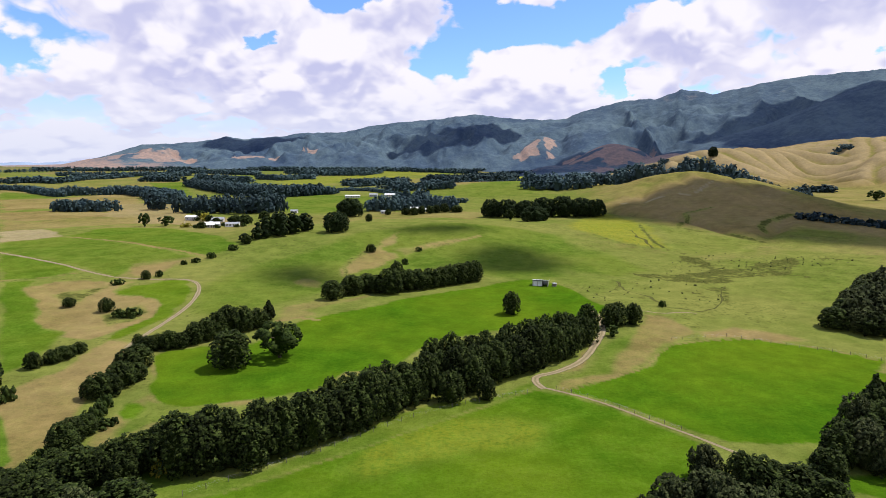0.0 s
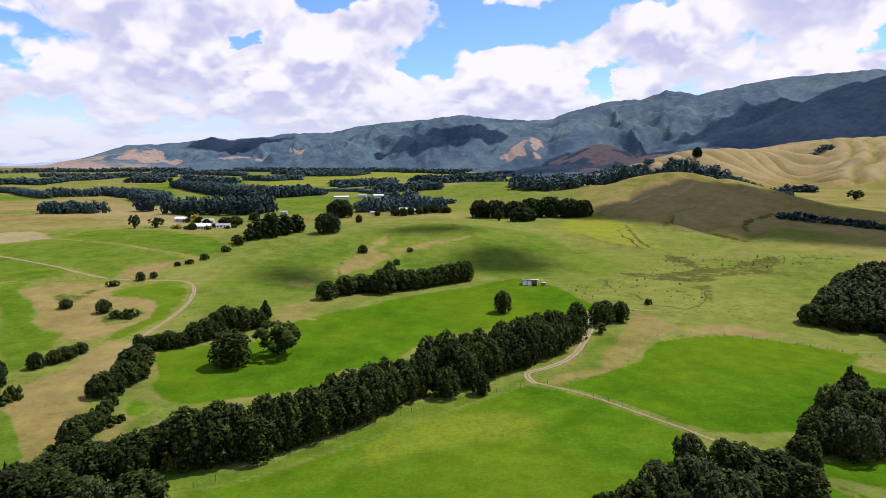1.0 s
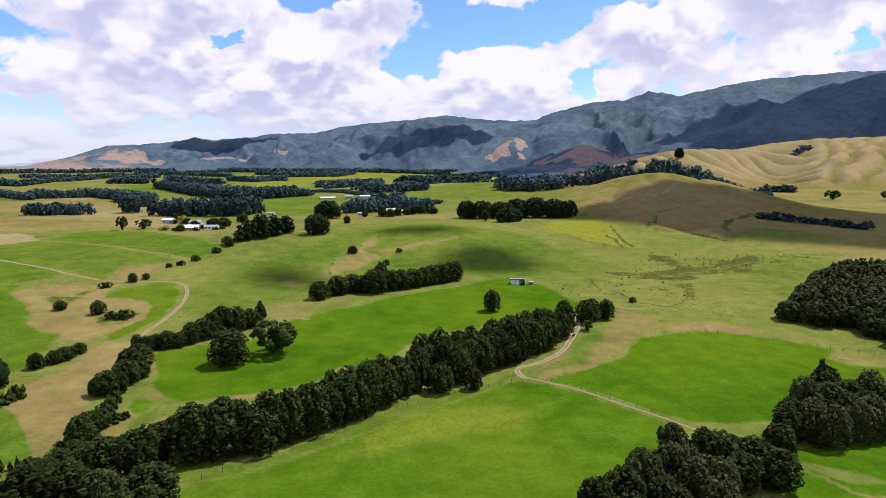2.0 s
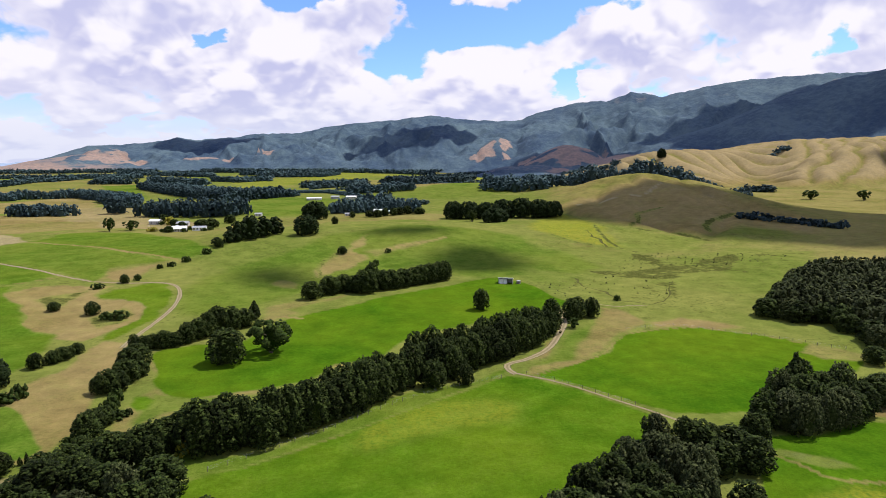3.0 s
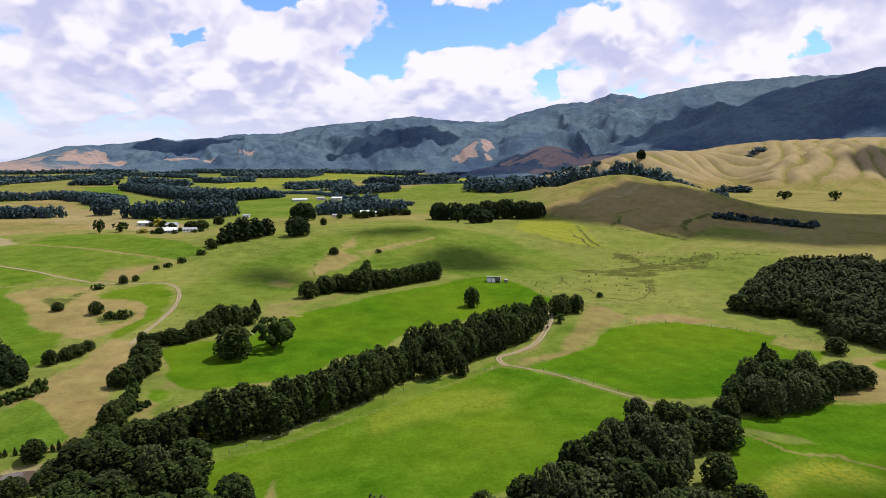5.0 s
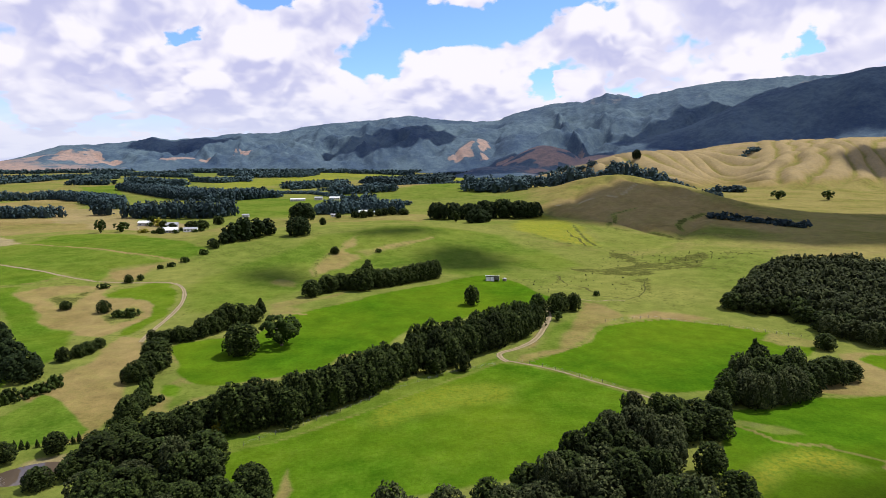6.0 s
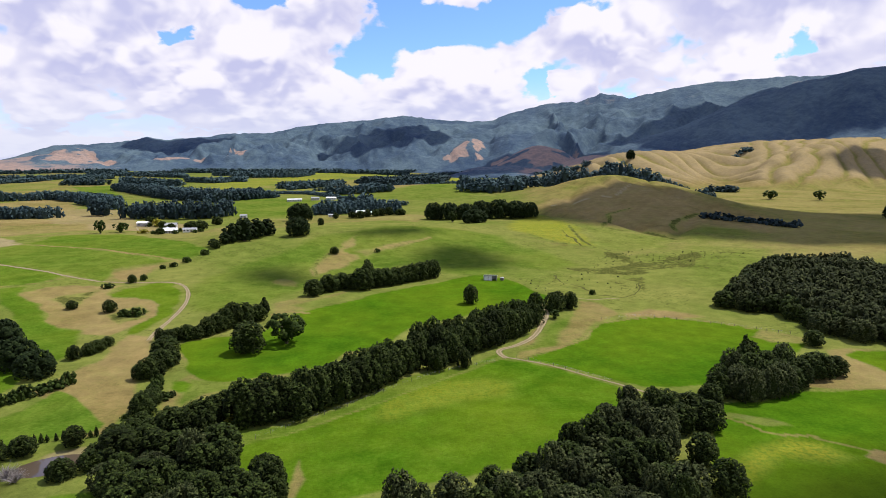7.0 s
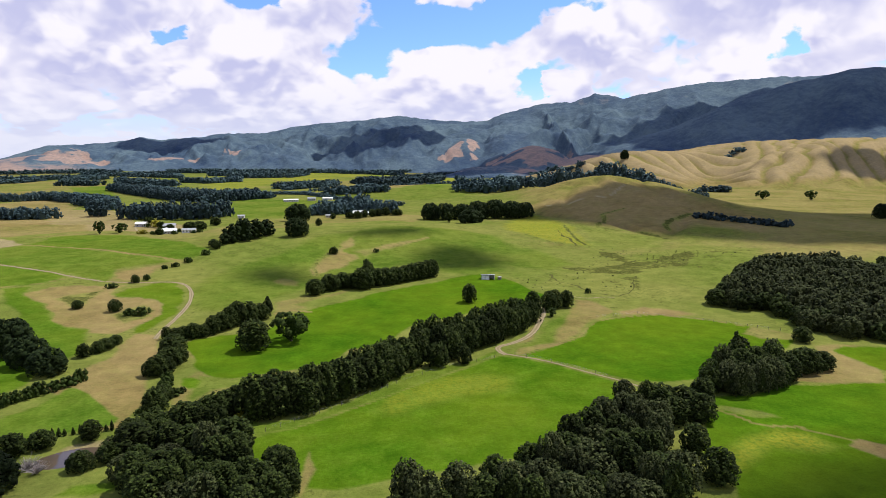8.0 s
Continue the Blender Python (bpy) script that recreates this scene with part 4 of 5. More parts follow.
UMBRELLA = ([0, 0.25, 0.45, 0.7, 0.9, 1], [0.1, 0.5, 0.9, 1.0, 0.75, 0.3])
# kind: leaves, height, half width, tufts, tuft size, profile, lobes, droop, gaps
TREE_KINDS = {
    "totara": (M_TOTARA, 12.0, 3.6, 1500, 0.39, EGG, 110, 0.0, 0.0, 6),
    "light_totara": (M_TOTARA, 11.0, 3.8, 850, 0.62, DOME, 70, 0.0, 0.0, 5),
    "kanuka": (M_KANUKA, 9.5, 3.8, 1500, 0.36, DOME, 105, 0.0, 0.0, 5),
    "spire": (M_TOTARA, 13.0, 3.0, 620, 0.6, SPIRE, 44, 0.0, 0.0, 2),
    "macrocarpa": (M_PINE, 15.0, 8.0, 2000, 0.75, DOME, 110, 0.1, 0.1, 3),
    "pine": (M_PINE, 18.0, 5.0, 420, 1.15, EGG, 30, 0.0, 0.05, 3),
    "broadleaf": (M_BROAD, 10.0, 5.0, 1300, 0.5, UMBRELLA, 46, 0.0, 0.7, 2),
    "shrub": (M_BROAD, 3.6, 2.3, 420, 0.36, DOME, 18, 0.0, 0.1, 4),
    "gum": (M_BROAD, 12.0, 4.0, 380, 0.8, UMBRELLA, 22, 0.0, 0.5, 2),
    "wood_tree": (M_KANUKA, 10.0, 4.0, 400, 0.7, DOME, 44, 0.0, 0.0, 5),
    "mid_pine": (M_PINE, 16.0, 4.6, 85, 1.5, EGG, 20, 0.0, 0.0, 5),
    "mid_round": (M_PINE, 12.0, 5.0, 85, 1.5, DOME, 20, 0.0, 0.0, 4),
    "far_pine": (M_PINE, 16.0, 4.6, 26, 2.6, EGG, 12, 0.0, 0.0, 4),
    "far_round": (M_PINE, 12.0, 5.0, 26, 2.6, DOME, 12, 0.0, 0.0, 4),
    "hedge": (M_PINE, 5.0, 2.6, 40, 1.4, DOME, 9, 0.0, 0.0, 3),
    "tussock": (M_RUSH, 1.0, 0.9, 14, 0.6, DOME, 5, 0.0, 0.0, 4),
    "golden": (M_GOLDEN, 6.0, 3.4, 300, 0.6, DOME, 20, 0.0, 0.1, 2),
}
TREE_WORDS = {
    "totara": ("dense dark green native conifer with a billowing crown", "tree"),
    "light_totara": ("rounded dark green native tree in a wood", "tree"),
    "kanuka": ("grey-green bushy native tree in a copse", "tree"),
    "spire": ("dark green conical conifer with a pointed top", "conifer"),
    "macrocarpa": ("broad spreading dark cypress in green paddock", "cypress"),
    "pine": ("tall dark pine in a farm shelter belt", "pine tree"),
    "broadleaf": ("open-crowned broadleaf tree with visible limbs in pasture", "tree"),
    "shrub": ("low rounded green shrub on dry grass", "shrub"),
    "gum": ("light green park tree with an airy crown", "tree"),
    "golden": ("yellow-green golden cypress in the farm garden", "cypress"),
}
seeds = random.Random(7)
tree_models = {}


def tree_model(kind, which):
    """The first tree of a kind and shape is built, later ones are copies of it."""
    leaves, height, width, tufts, size, profile, lobes, droop, gap, shapes = TREE_KINDS[kind]
    rng = random.Random(hash((len(kind), which, tufts)) % 99991)
    crown = crown_mesh("crown", leaves, rng, height * (1 - 0.04), width, tufts, size, profile, lobes, droop, gap, 0.3 if gap > 0 else 1.0)
    trunk = trunk_mesh("trunk", rng, height, 0.035 * height, width, 5 if gap > 0.3 else 3)
    return trunk, crown


def plant(kind, x, y, high, wide=None, group="", label="", turn=None):
    """A tree of that kind with its foot at x, y, that many metres high; wide: half its width in metres."""
    base = TREE_KINDS[kind]
    which = seeds.randrange(base[9])
    if (kind, which) not in tree_models:
        tree_models[kind, which] = tree_model(kind, which)
    trunk, crown = tree_models[kind, which]
    s = high / base[1]
    w = (wide / base[2]) if wide else s * seeds.uniform(0.92, 1.12)
    root = new("shrub" if kind == "shrub" else "tree")
    root.empty_display_size = 0.5
    root.matrix_world = Matrix.LocRotScale((x, y, float(terrain(x, y)) - 0.15), Euler((0, 0, seeds.random() * 6.28 if turn is None else turn)), (w, w, s))
    for key, data in (("trunk", trunk), ("crown", crown)):
        part_ob = new(key, data)
        part_ob.parent = root
    words, sort = TREE_WORDS[kind]
    tagged(root, label or words, sort, group)
    return root


def grove(name, label, places, kinds, mats):
    """Many trees that cannot be counted, as one mesh. places: x, y, height, half width."""
    cos, nos, sizes, polys, total = [], [], [], [], 0
    for x, y, high, wide in places:
        kind = kinds[seeds.randrange(len(kinds))]
        base = TREE_KINDS[kind]
        which = seeds.randrange(base[9])
        if (kind, which) not in tree_models:
            tree_models[kind, which] = tree_model(kind, which)
        crown = tree_models[kind, which][1]
        if crown.name not in flat_models:
            co = np.empty(len(crown.vertices) * 3, np.float32)
            crown.vertices.foreach_get("co", co)
            corner = np.empty(len(crown.loops), np.int32)
            crown.loops.foreach_get("vertex_index", corner)
            count = np.empty(len(crown.polygons), np.int32)
            crown.polygons.foreach_get("loop_total", count)
            turned = np.array([crown.corner_normals[k].vector for k in np.unique(corner, return_index=True)[1]])
            flat_models[crown.name] = (co.reshape(-1, 3), corner, count, turned)
        co, corner, count, no = flat_models[crown.name]
        a = seeds.random() * 6.28
        c, s = math.cos(a), math.sin(a)
        nos.append(np.stack([no[:, 0] * c - no[:, 1] * s, no[:, 0] * s + no[:, 1] * c, no[:, 2]], 1))
        c, s = c * wide / base[2], s * wide / base[2]
        z = float(terrain(x, y))
        cos.append(np.stack([x + co[:, 0] * c - co[:, 1] * s, y + co[:, 0] * s + co[:, 1] * c, z - 0.2 + co[:, 2] * high / base[1]], 1))
        polys.append(corner + total)
        sizes.append(count)
        total += len(co)
    cos, polys, sizes = np.concatenate(cos), np.concatenate(polys), np.concatenate(sizes)
    mesh = bpy.data.meshes.new(name)
    mesh.vertices.add(len(cos))
    mesh.vertices.foreach_set("co", cos.astype(np.float32).ravel())
    mesh.loops.add(len(polys))
    mesh.loops.foreach_set("vertex_index", polys.astype(np.int32))
    mesh.polygons.add(len(sizes))
    mesh.polygons.foreach_set("loop_start", np.concatenate([[0], np.cumsum(sizes)[:-1]]).astype(np.int32))
    mesh.update(calc_edges=True)
    mesh.normals_split_custom_set_from_vertices(np.concatenate(nos))
    mesh.materials.append(mats)
    return tagged(new(name, mesh), label, "trees", kind="stuff")


flat_models = {}


def along(line, step, jitter, rng):
    """Places along a line, step metres apart."""
    out, left = [], 0.0
    for (ax, ay), (bx, by) in zip(line, line[1:]):
        long = math.hypot(bx - ax, by - ay)
        d = left
        while d < long:
            s = d / long
            out.append((ax + s * (bx - ax) + rng.uniform(-jitter, jitter), ay + s * (by - ay) + rng.uniform(-jitter, jitter)))
            d += step * rng.uniform(0.85, 1.15)
        left = d - long
    return out


def within(outline, step, rng):
    """Uneven places that fill an outline, about step metres apart."""
    pts = np.array(outline, float)
    lo, hi = pts.min(0), pts.max(0)
    out = []
    rows = int((hi[1] - lo[1]) / (step * 0.87)) + 2
    for j in range(rows):
        for i in range(int((hi[0] - lo[0]) / step) + 2):
            x = lo[0] + (i + 0.5 * (j % 2)) * step + rng.uniform(-0.3, 0.3) * step
            y = lo[1] + j * step * 0.87 + rng.uniform(-0.3, 0.3) * step
            if edge_distance(np.array([x]), np.array([y]), outline)[0] > 0:
                out.append((x, y))
    return out


rng = random.Random(3)
# the long shelter belt across the middle
BELT = "tall shelter belt between the paddocks"
for x, y in along([(-53, 118), (-40, 122), (-30, 131), (-20, 141), (-10, 153), (-5, 159)], 3.5, 0.8, rng):
    plant("totara", x, y, rng.uniform(10.8, 14.2), rng.uniform(3.4, 4.8), BELT)
for x, y in along([(-50, 123), (-38, 128), (-22, 144), (-10, 158)], 5.2, 1.2, rng):
    plant("totara", x, y, rng.uniform(11, 14.0), rng.uniform(3.0, 4.2), BELT)
for x, y in along([(-4, 166), (6, 166), (18, 174), (30, 184), (40, 194), (49, 207)], 3.6, 0.9, rng):
    plant("totara", x, y, rng.uniform(10.5, 14.5), rng.uniform(3.0, 4.6), BELT)
for x, y in along([(-2, 172), (14, 178), (28, 190), (44, 206)], 5.5, 1.2, rng):
    plant("totara", x, y, rng.uniform(12, 15), rng.uniform(3.3, 4.4), BELT)
for x, y, h, w in ((2, 156, 9.0, 3.8), (11.5, 157.5, 7.0, 2.4), (8, 163, 11, 3.6)):
    plant("totara", x, y, h, w, BELT)
for x, y, h, w in ((-67.5, 113.7, 7.9, 3.4), (-65.5, 116, 8.7, 3.7), (-63, 117.6, 9.4, 3.7), (-61.2, 120, 8.7, 3.4), (-59, 121.5, 9.5, 3.4), (-56.8, 121.5, 9, 3.2), (-62.2, 113.5, 7.2, 3.2)):
    plant("totara", x, y, h, w, BELT)
plant("golden", -57, 117.8, 3.6, 1.7, label="small yellow-green shrub among the dark trees")
# hedge trees along the western gully
HEDGE = "ragged hedge of trees along the gully"
for x, y, h, w in ((-68, 222.4, 8, 3.8), (-72.2, 218.4, 10, 4.2), (-76.5, 215.8, 11, 4.2), (-79.1, 211.9, 9.6, 4), (-81.4, 208.1, 8.4, 3.7), (-84.1, 204.4, 8, 3.6), (-87.4, 200.8, 5.4, 3.5), (-90.4, 199.1, 6.7, 3.3), (-93.9, 198.6, 5.7, 2.9), (-96.2, 196.3, 5.7, 3.1), (-100.3, 198.7, 5.7, 2.0)):
    plant("totara", x, y, h, w, HEDGE)
for x, y, h, w in ((-92.6, 182.5, 7.4, 4.2), (-91.8, 174.9, 8.5, 4.1), (-88, 171.3, 5.4, 3.3), (-89.4, 166.1, 7.8, 4), (-89, 159.6, 6.3, 3.2), (-91.2, 158.1, 7.5, 3.5), (-93.6, 158.1, 5.6, 2.5)):
    plant("totara", x, y, h, w, HEDGE)
for x, y, h, w in ((-86.1, 151.4, 3.6, 2.2), (-84.7, 145.8, 3.8, 1.9), (-84.1, 141.2, 4.2, 2.2), (-80.7, 139.3, 2.2, 2.6), (-86, 125.2, 1.8, 1.2), (-79, 141.5, 1.8, 1.6)):
    plant("shrub", x, y, h, w, HEDGE, "olive green scrub in the gully hedge")
for x, y, h, w in ((-82.6, 136.3, 5.2, 2.8), (-83.1, 132.2, 6.1, 3.1), (-82.7, 127.8, 7.2, 3), (-81.2, 127.3, 5.1, 2.7), (-80.1, 120.8, 4.2, 2.3), (-80.8, 115.4, 5, 2.8), (-74.2, 111.9, 6.3, 3.5), (-72, 114.9, 6.4, 3), (-81.2, 111, 5.1, 3), (-74.3, 107.1, 6.5, 3.1)):
    plant("totara", x, y, h, w, HEDGE)
plant("spire", -66.5, 232, 9.0, 2.6, HEDGE)
plant("totara", -64, 181, 12.5, 6.0, label="broad dark conical native conifer in green paddock")
plant("broadleaf", -51.5, 190, 12.0, 7.2)
# the second belt on the rise
for x, y, h, w in ((-48.1, 265.5, 9, 4.8), (-41.1, 275, 9.8, 5.4), (-35, 280, 9.6, 4.6), (-30, 278, 9, 4), (-24, 276, 12.5, 6.2), (-21.3, 281, 15, 4.2), (-16, 283, 10.5, 5), (-11.5, 285, 10.4, 5.4), (-6, 289, 10, 5.2), (-1, 293, 10, 4.6), (3.5, 296, 10.8, 4.6), (8, 299, 11, 4.6), (12.5, 302, 11.2, 4.2), (16, 304, 11.2, 3.8)):
    plant("totara", x, y, h, w, "short shelter belt on the rise")
plant("totara", 27, 241, 10.0, 3.6, label="lone dark green rounded tree in bright green paddock")
for x, y, h, w in ((62, 225, 10, 3.8), (66, 229, 9.5, 3.6), (72, 230, 9, 3.4)):
    plant("totara", x, y, h, w, "clump beside the bend of the track")
plant("gum", 60, 214, 4.5, 2.4, label="thin leafy small tree beside the dirt track")
plant("shrub", 93, 258, 3.0, 1.7)
# copses
for x, y, h, w in ((-70.2, 113, 8.6, 4.4), (-74, 111, 5.6, 3.8), (-78.7, 102, 8, 4.6), (-55.1, 100.2, 8.7, 5), (-60.9, 99.4, 6, 4.4), (-66, 103, 6, 3.8), (-71, 104, 6.5, 3.8)):
    plant("totara", x, y, h, w, "copse below the shelter belt")
for x, y in within([(-76, 98), (-62, 96), (-50, 95), (-40, 88), (-37, 80), (-42, 66), (-56, 60), (-74, 72), (-80, 86)], 6.4, rng):
    plant("totara" if rng.random() < 0.75 else "kanuka", x, y, rng.uniform(5.5, 10.5), rng.uniform(2.7, 4.3), "copse below the shelter belt")
NEAR_COPSE = [(50.5, 122), (48, 114), (35, 100), (19, 86), (9, 79), (-5, 71), (-22, 68), (-20, 58), (46, 58), (48, 74), (52, 84), (54, 97), (57, 112)]
for x, y in within(NEAR_COPSE, 6.0, rng):
    if y > 60:
        plant("kanuka" if rng.random() < 0.55 else "totara", x, y, rng.uniform(5.0, 10.5), rng.uniform(2.6, 4.2), "copse of mixed native trees")
for x, y, h, w in ((59, 108, 9.5, 4.4), (64, 105, 9.5, 4.6), (67, 101, 8.5, 4.2), (60, 101, 8, 4), (54, 70, 8.5, 4), (56, 84, 8.0, 3.4)):
    plant("totara", x, y, h, w, "copse of mixed native trees")
for x, y in within([(79, 118), (83, 124), (95, 137), (106, 146), (115, 139), (113, 126), (101, 120), (90, 116)], 5.2, rng):
    plant("kanuka" if rng.random() < 0.35 else "totara", x, y, rng.uniform(8.0, 12.5), rng.uniform(3.0, 4.4), "copse behind the green paddock")
for x, y, h, w in ((75, 114, 8.0, 3.6), (119, 134, 9.0, 4.0), (124, 134, 9.0, 4.2), (131, 136, 7.0, 3.8), (127, 140, 7.5, 3.6)):
    plant("totara", x, y, h, w, "copse behind the green paddock")
plant("totara", 146, 166, 6.5, 3.6, label="round dark tree beside the wood's edge")
plant("spire", 102.5, 141.5, 14.5, 3.0, label="pointed dark conifer rising above a copse")
WOOD = [(137, 223), (151, 219), (160, 214), (162, 190), (158, 166), (200, 156), (262, 168), (270, 262), (256, 292), (224, 302), (200, 288)]
inner = []
for x, y in within(WOOD, 7.6, rng):
    edge = edge_distance(np.array([x]), np.array([y]), WOOD)[0]
    if edge < 6 and x < 235:
        plant("kanuka" if rng.random() < 0.3 else "light_totara", x, y, rng.uniform(7.5, 10), rng.uniform(4.2, 5.4), "edge of the dark native wood")
    else:
        inner.append((x, y, rng.uniform(10.0, 14.0), rng.uniform(4.4, 6.0)))
grove("wood", "dense dark native wood with a lumpy grey-green canopy", inner, ("wood_tree",), M_KANUKA)
# western edge
for x, y, h, w in ((-151, 187, 14, 7.5), (-138, 173, 11, 6.5), (-128, 164, 9, 6)):
    plant("macrocarpa", x, y, h, w)
for x, y in along([(-130, 134), (-124, 141), (-119, 148), (-114, 156)], 3.8, 0.8, rng):
    plant("shrub", x, y, rng.uniform(3, 4.5), rng.uniform(2.0, 2.8), "scrubby hedge by the paddock")
for x, y in along([(-123, 181), (-119, 187), (-117, 198)], 3.6, 0.8, rng):
    plant("totara", x, y, rng.uniform(4, 6), rng.uniform(2.0, 3.0), "bushes along the drain")
for x, y, h, w in ((-158, 257, 4.5, 2.6), (-139, 251, 6.5, 3), (-124, 242, 4, 3.6), (-130, 243, 3.5, 2.5), (-157, 295, 3, 3), (-149, 307, 5, 2.4), (-145, 313, 3.6, 2), (-143, 339, 2.6, 2), (-138, 343, 3, 2.4), (-133, 353, 4, 2.8), (-127, 373, 4, 3), (-124, 389, 6, 3), (-44, 377, 5.5, 3), (-15, 383, 3, 2), (-22, 356, 4, 2)):
    plant("totara" if h > 4 else "shrub", x, y, h, w)

# ---- belts, woods and single trees of the middle distance ----
for x, y, h, w in ((-121, 402, 9, 4), (-117, 409, 15, 6.5), (-110, 414, 17, 7), (-103, 424, 16, 6.5), (-97, 434, 14, 6), (-112, 424, 17, 7), (-127, 395, 6, 3.5)):
    plant("pine", x, y, h, w, "dark clump on the shoulder of the rise", "dark green dense tree on the pasture's shoulder")
plant("macrocarpa", -73, 424, 14.5, 8.5)
for x, y, h, w in ((49, 626, 19, 10), (64, 616, 19, 11), (82, 612, 18, 11), (98, 608, 20, 12), (116, 603, 21, 12), (132, 596, 19, 11), (146, 592, 17, 9)):
    plant("macrocarpa", x, y, h, w, "great dark clump behind the rise", "broad dark spreading tree in a farm clump")
plant("macrocarpa", 83, 560, 14, 12, label="low dome of dark green foliage beside a clump")
plant("gum", 63, 580, 12, 5, label="grey thin-leaved tree beside a dark clump")
for x, y, h, w in ((-256, 531, 13, 5.0), (-245, 548, 10, 6.5)):
    plant("gum", x, y, h, w)
for x, y, h, w in ((-40, 661, 8, 4.5), (-31, 660, 9, 5), (-23, 668, 9.5, 4), (-14, 672, 9, 4.5), (-7, 677, 9, 4.5), (2, 681, 10, 5), (15, 679, 8, 6), (-58, 655, 7, 3)):
    plant("light_totara", x, y, h, w, "round trees before the white farmhouse", "round dark green garden tree before a farmhouse")
plant("macrocarpa", -93, 622, 19, 13)
plant("totara", -67, 560, 8, 3.2)
plant("macrocarpa", 652, 1518, 25, 11, label="lone dark pine on the tawny hill's crest")
plant("gum", 636, 915, 16, 12, label="spreading dark tree on the valley floor")
plant("gum", 706, 891, 17, 9, label="pale half-bare tree on the valley floor")
plant("light_totara", 298, 297, 6, 3)
plant("macrocarpa", 528, 552, 17, 9)
for x, y, h, w in ((-218, 525, 4, 5), (-230, 600, 8, 5)):
    plant("golden", x, y, h, w)
for x, y, h, w in ((-197, 505, 6, 3.5), (-181, 540, 9, 6), (-174, 545, 9, 6), (-205, 560, 7, 4), (-250, 640, 7, 5), (-222, 590, 7, 4), (-170, 590, 9, 5)):
    plant("light_totara", x, y, h, w, "garden trees of the farmstead", "dark green garden tree beside the farmstead")


def belt(high, wide, step, rows, line, gaps=0.0):
    """A shelter belt or hedgerow of several rows of trees along a line; gaps: the share of trees that is missing."""
    places = []
    for k in range(rows):
        for x, y in along(line, step, step * 0.2, rng):
            if rng.random() > gaps and (k in (0, rows - 1) or rng.random() < 0.75):
                places.append((x + k * step * 0.25, y + k * step * 1.0, high * rng.uniform(0.72 - 0.4 * gaps, 1.08), wide * rng.uniform(0.85 - 0.3 * gaps, 1.15)))
    near = min(y for x, y in line) < 1000
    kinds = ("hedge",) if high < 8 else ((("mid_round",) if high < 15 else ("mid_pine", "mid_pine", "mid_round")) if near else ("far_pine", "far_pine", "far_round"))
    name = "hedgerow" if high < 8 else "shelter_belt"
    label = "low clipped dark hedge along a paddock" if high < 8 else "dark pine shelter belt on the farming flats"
    # these leaves carry the painted blue haze of the distance
    grove(name, label, places, kinds, M_HAZED_PINE)


belt(15, 5.5, 8, 3, [(-435, 693), (-375, 693)])
belt(17, 6, 9, 3, [(-640, 1020), (-586, 1052), (-551, 1080), (-428, 954), (-382, 885)])
belt(22, 7, 9, 1, [(-345, 730), (-326, 728)])
belt(21, 6, 9, 4, [(-292, 680), (-243, 668), (-204, 664), (-180, 664)])
belt(20, 7, 11, 4, [(-614, 1494), (-378, 1095), (-258, 945), (-204, 1005)])
belt(17, 6, 11, 4, [(-560, 1494), (-330, 1130), (-215, 1015)])
belt(13, 6, 9, 2, [(-895, 1260), (-792, 1190), (-614, 995)])
belt(15, 8, 13, 2, [(-1128, 1591), (-999, 1603)])
belt(18, 8, 13, 3, [(-841, 1741), (-739, 1762)])
belt(17, 9, 16, 2, [(-1315, 2129), (-1067, 2172), (-980, 2400)])
belt(19, 10, 17, 3, [(-1109, 2538), (-800, 2400), (-684, 2300)])
belt(18, 9, 14, 2, [(-536, 1950), (-412, 1989)])
belt(20, 10, 16, 3, [(-520, 2350), (-296, 2330), (-260, 2560)])
belt(6, 3.5, 6, 2, [(-236, 985), (-176, 1028)])
belt(6, 3.5, 6, 2, [(-196, 1175), (-100, 1000), (-53, 917)])
belt(20, 8, 11, 3, [(-238, 1512), (-96, 1661)])
belt(9, 5, 8, 1, [(-141, 1365), (-110, 1380)])
belt(9, 5, 8, 2, [(-120, 1413), (-50, 1200), (5, 1010)])
belt(22, 10, 14, 4, [(-56, 1822), (34, 1700), (180, 1800), (229, 2000)])
belt(16, 7, 10, 2, [(34, 1250), (156, 1240), (250, 1200)])
belt(20, 7, 11, 4, [(225, 1080), (290, 1060), (330, 1040)])
belt(18, 7, 12, 4, [(240, 1200), (330, 1190), (420, 1180)], 0.45)
belt(22, 9, 14, 3, [(250, 1420), (420, 1380), (560, 1330)], 0.45)
belt(18, 6, 9, 3, [(-84, 700), (-54, 708), (-29, 716), (-3, 700), (10, 690)])
belt(24, 8, 9, 2, [(-52, 735), (-20, 742)])
belt(7, 4, 6, 1, [(297, 514), (307, 505), (321, 491), (337, 470), (350, 455)])
belt(34, 10, 9, 2, [(332, 855), (370, 850), (408, 835)])
belt(26, 9, 9, 3, [(255, 905), (285, 885), (320, 880), (345, 872)], 0.2)
belt(24, 9, 11, 4, [(125, 960), (165, 940), (210, 925), (245, 930)], 0.25)
belt(14, 6, 8, 1, [(372, 778), (405, 757), (434, 735)], 0.3)
belt(9, 6, 7, 1, [(20, 830), (32, 832)])
belt(14, 8, 11, 2, [(640, 1100), (690, 1100)])
belt(22, 12, 20, 4, [(-900, 2900), (-600, 2800), (-300, 2900), (0, 2700), (120, 2500)])
belt(20, 12, 20, 2, [(-1700, 2600), (-1400, 2700), (-1100, 2900)])
belt(14, 8, 14, 2, [(1020, 1640), (1075, 1650)])

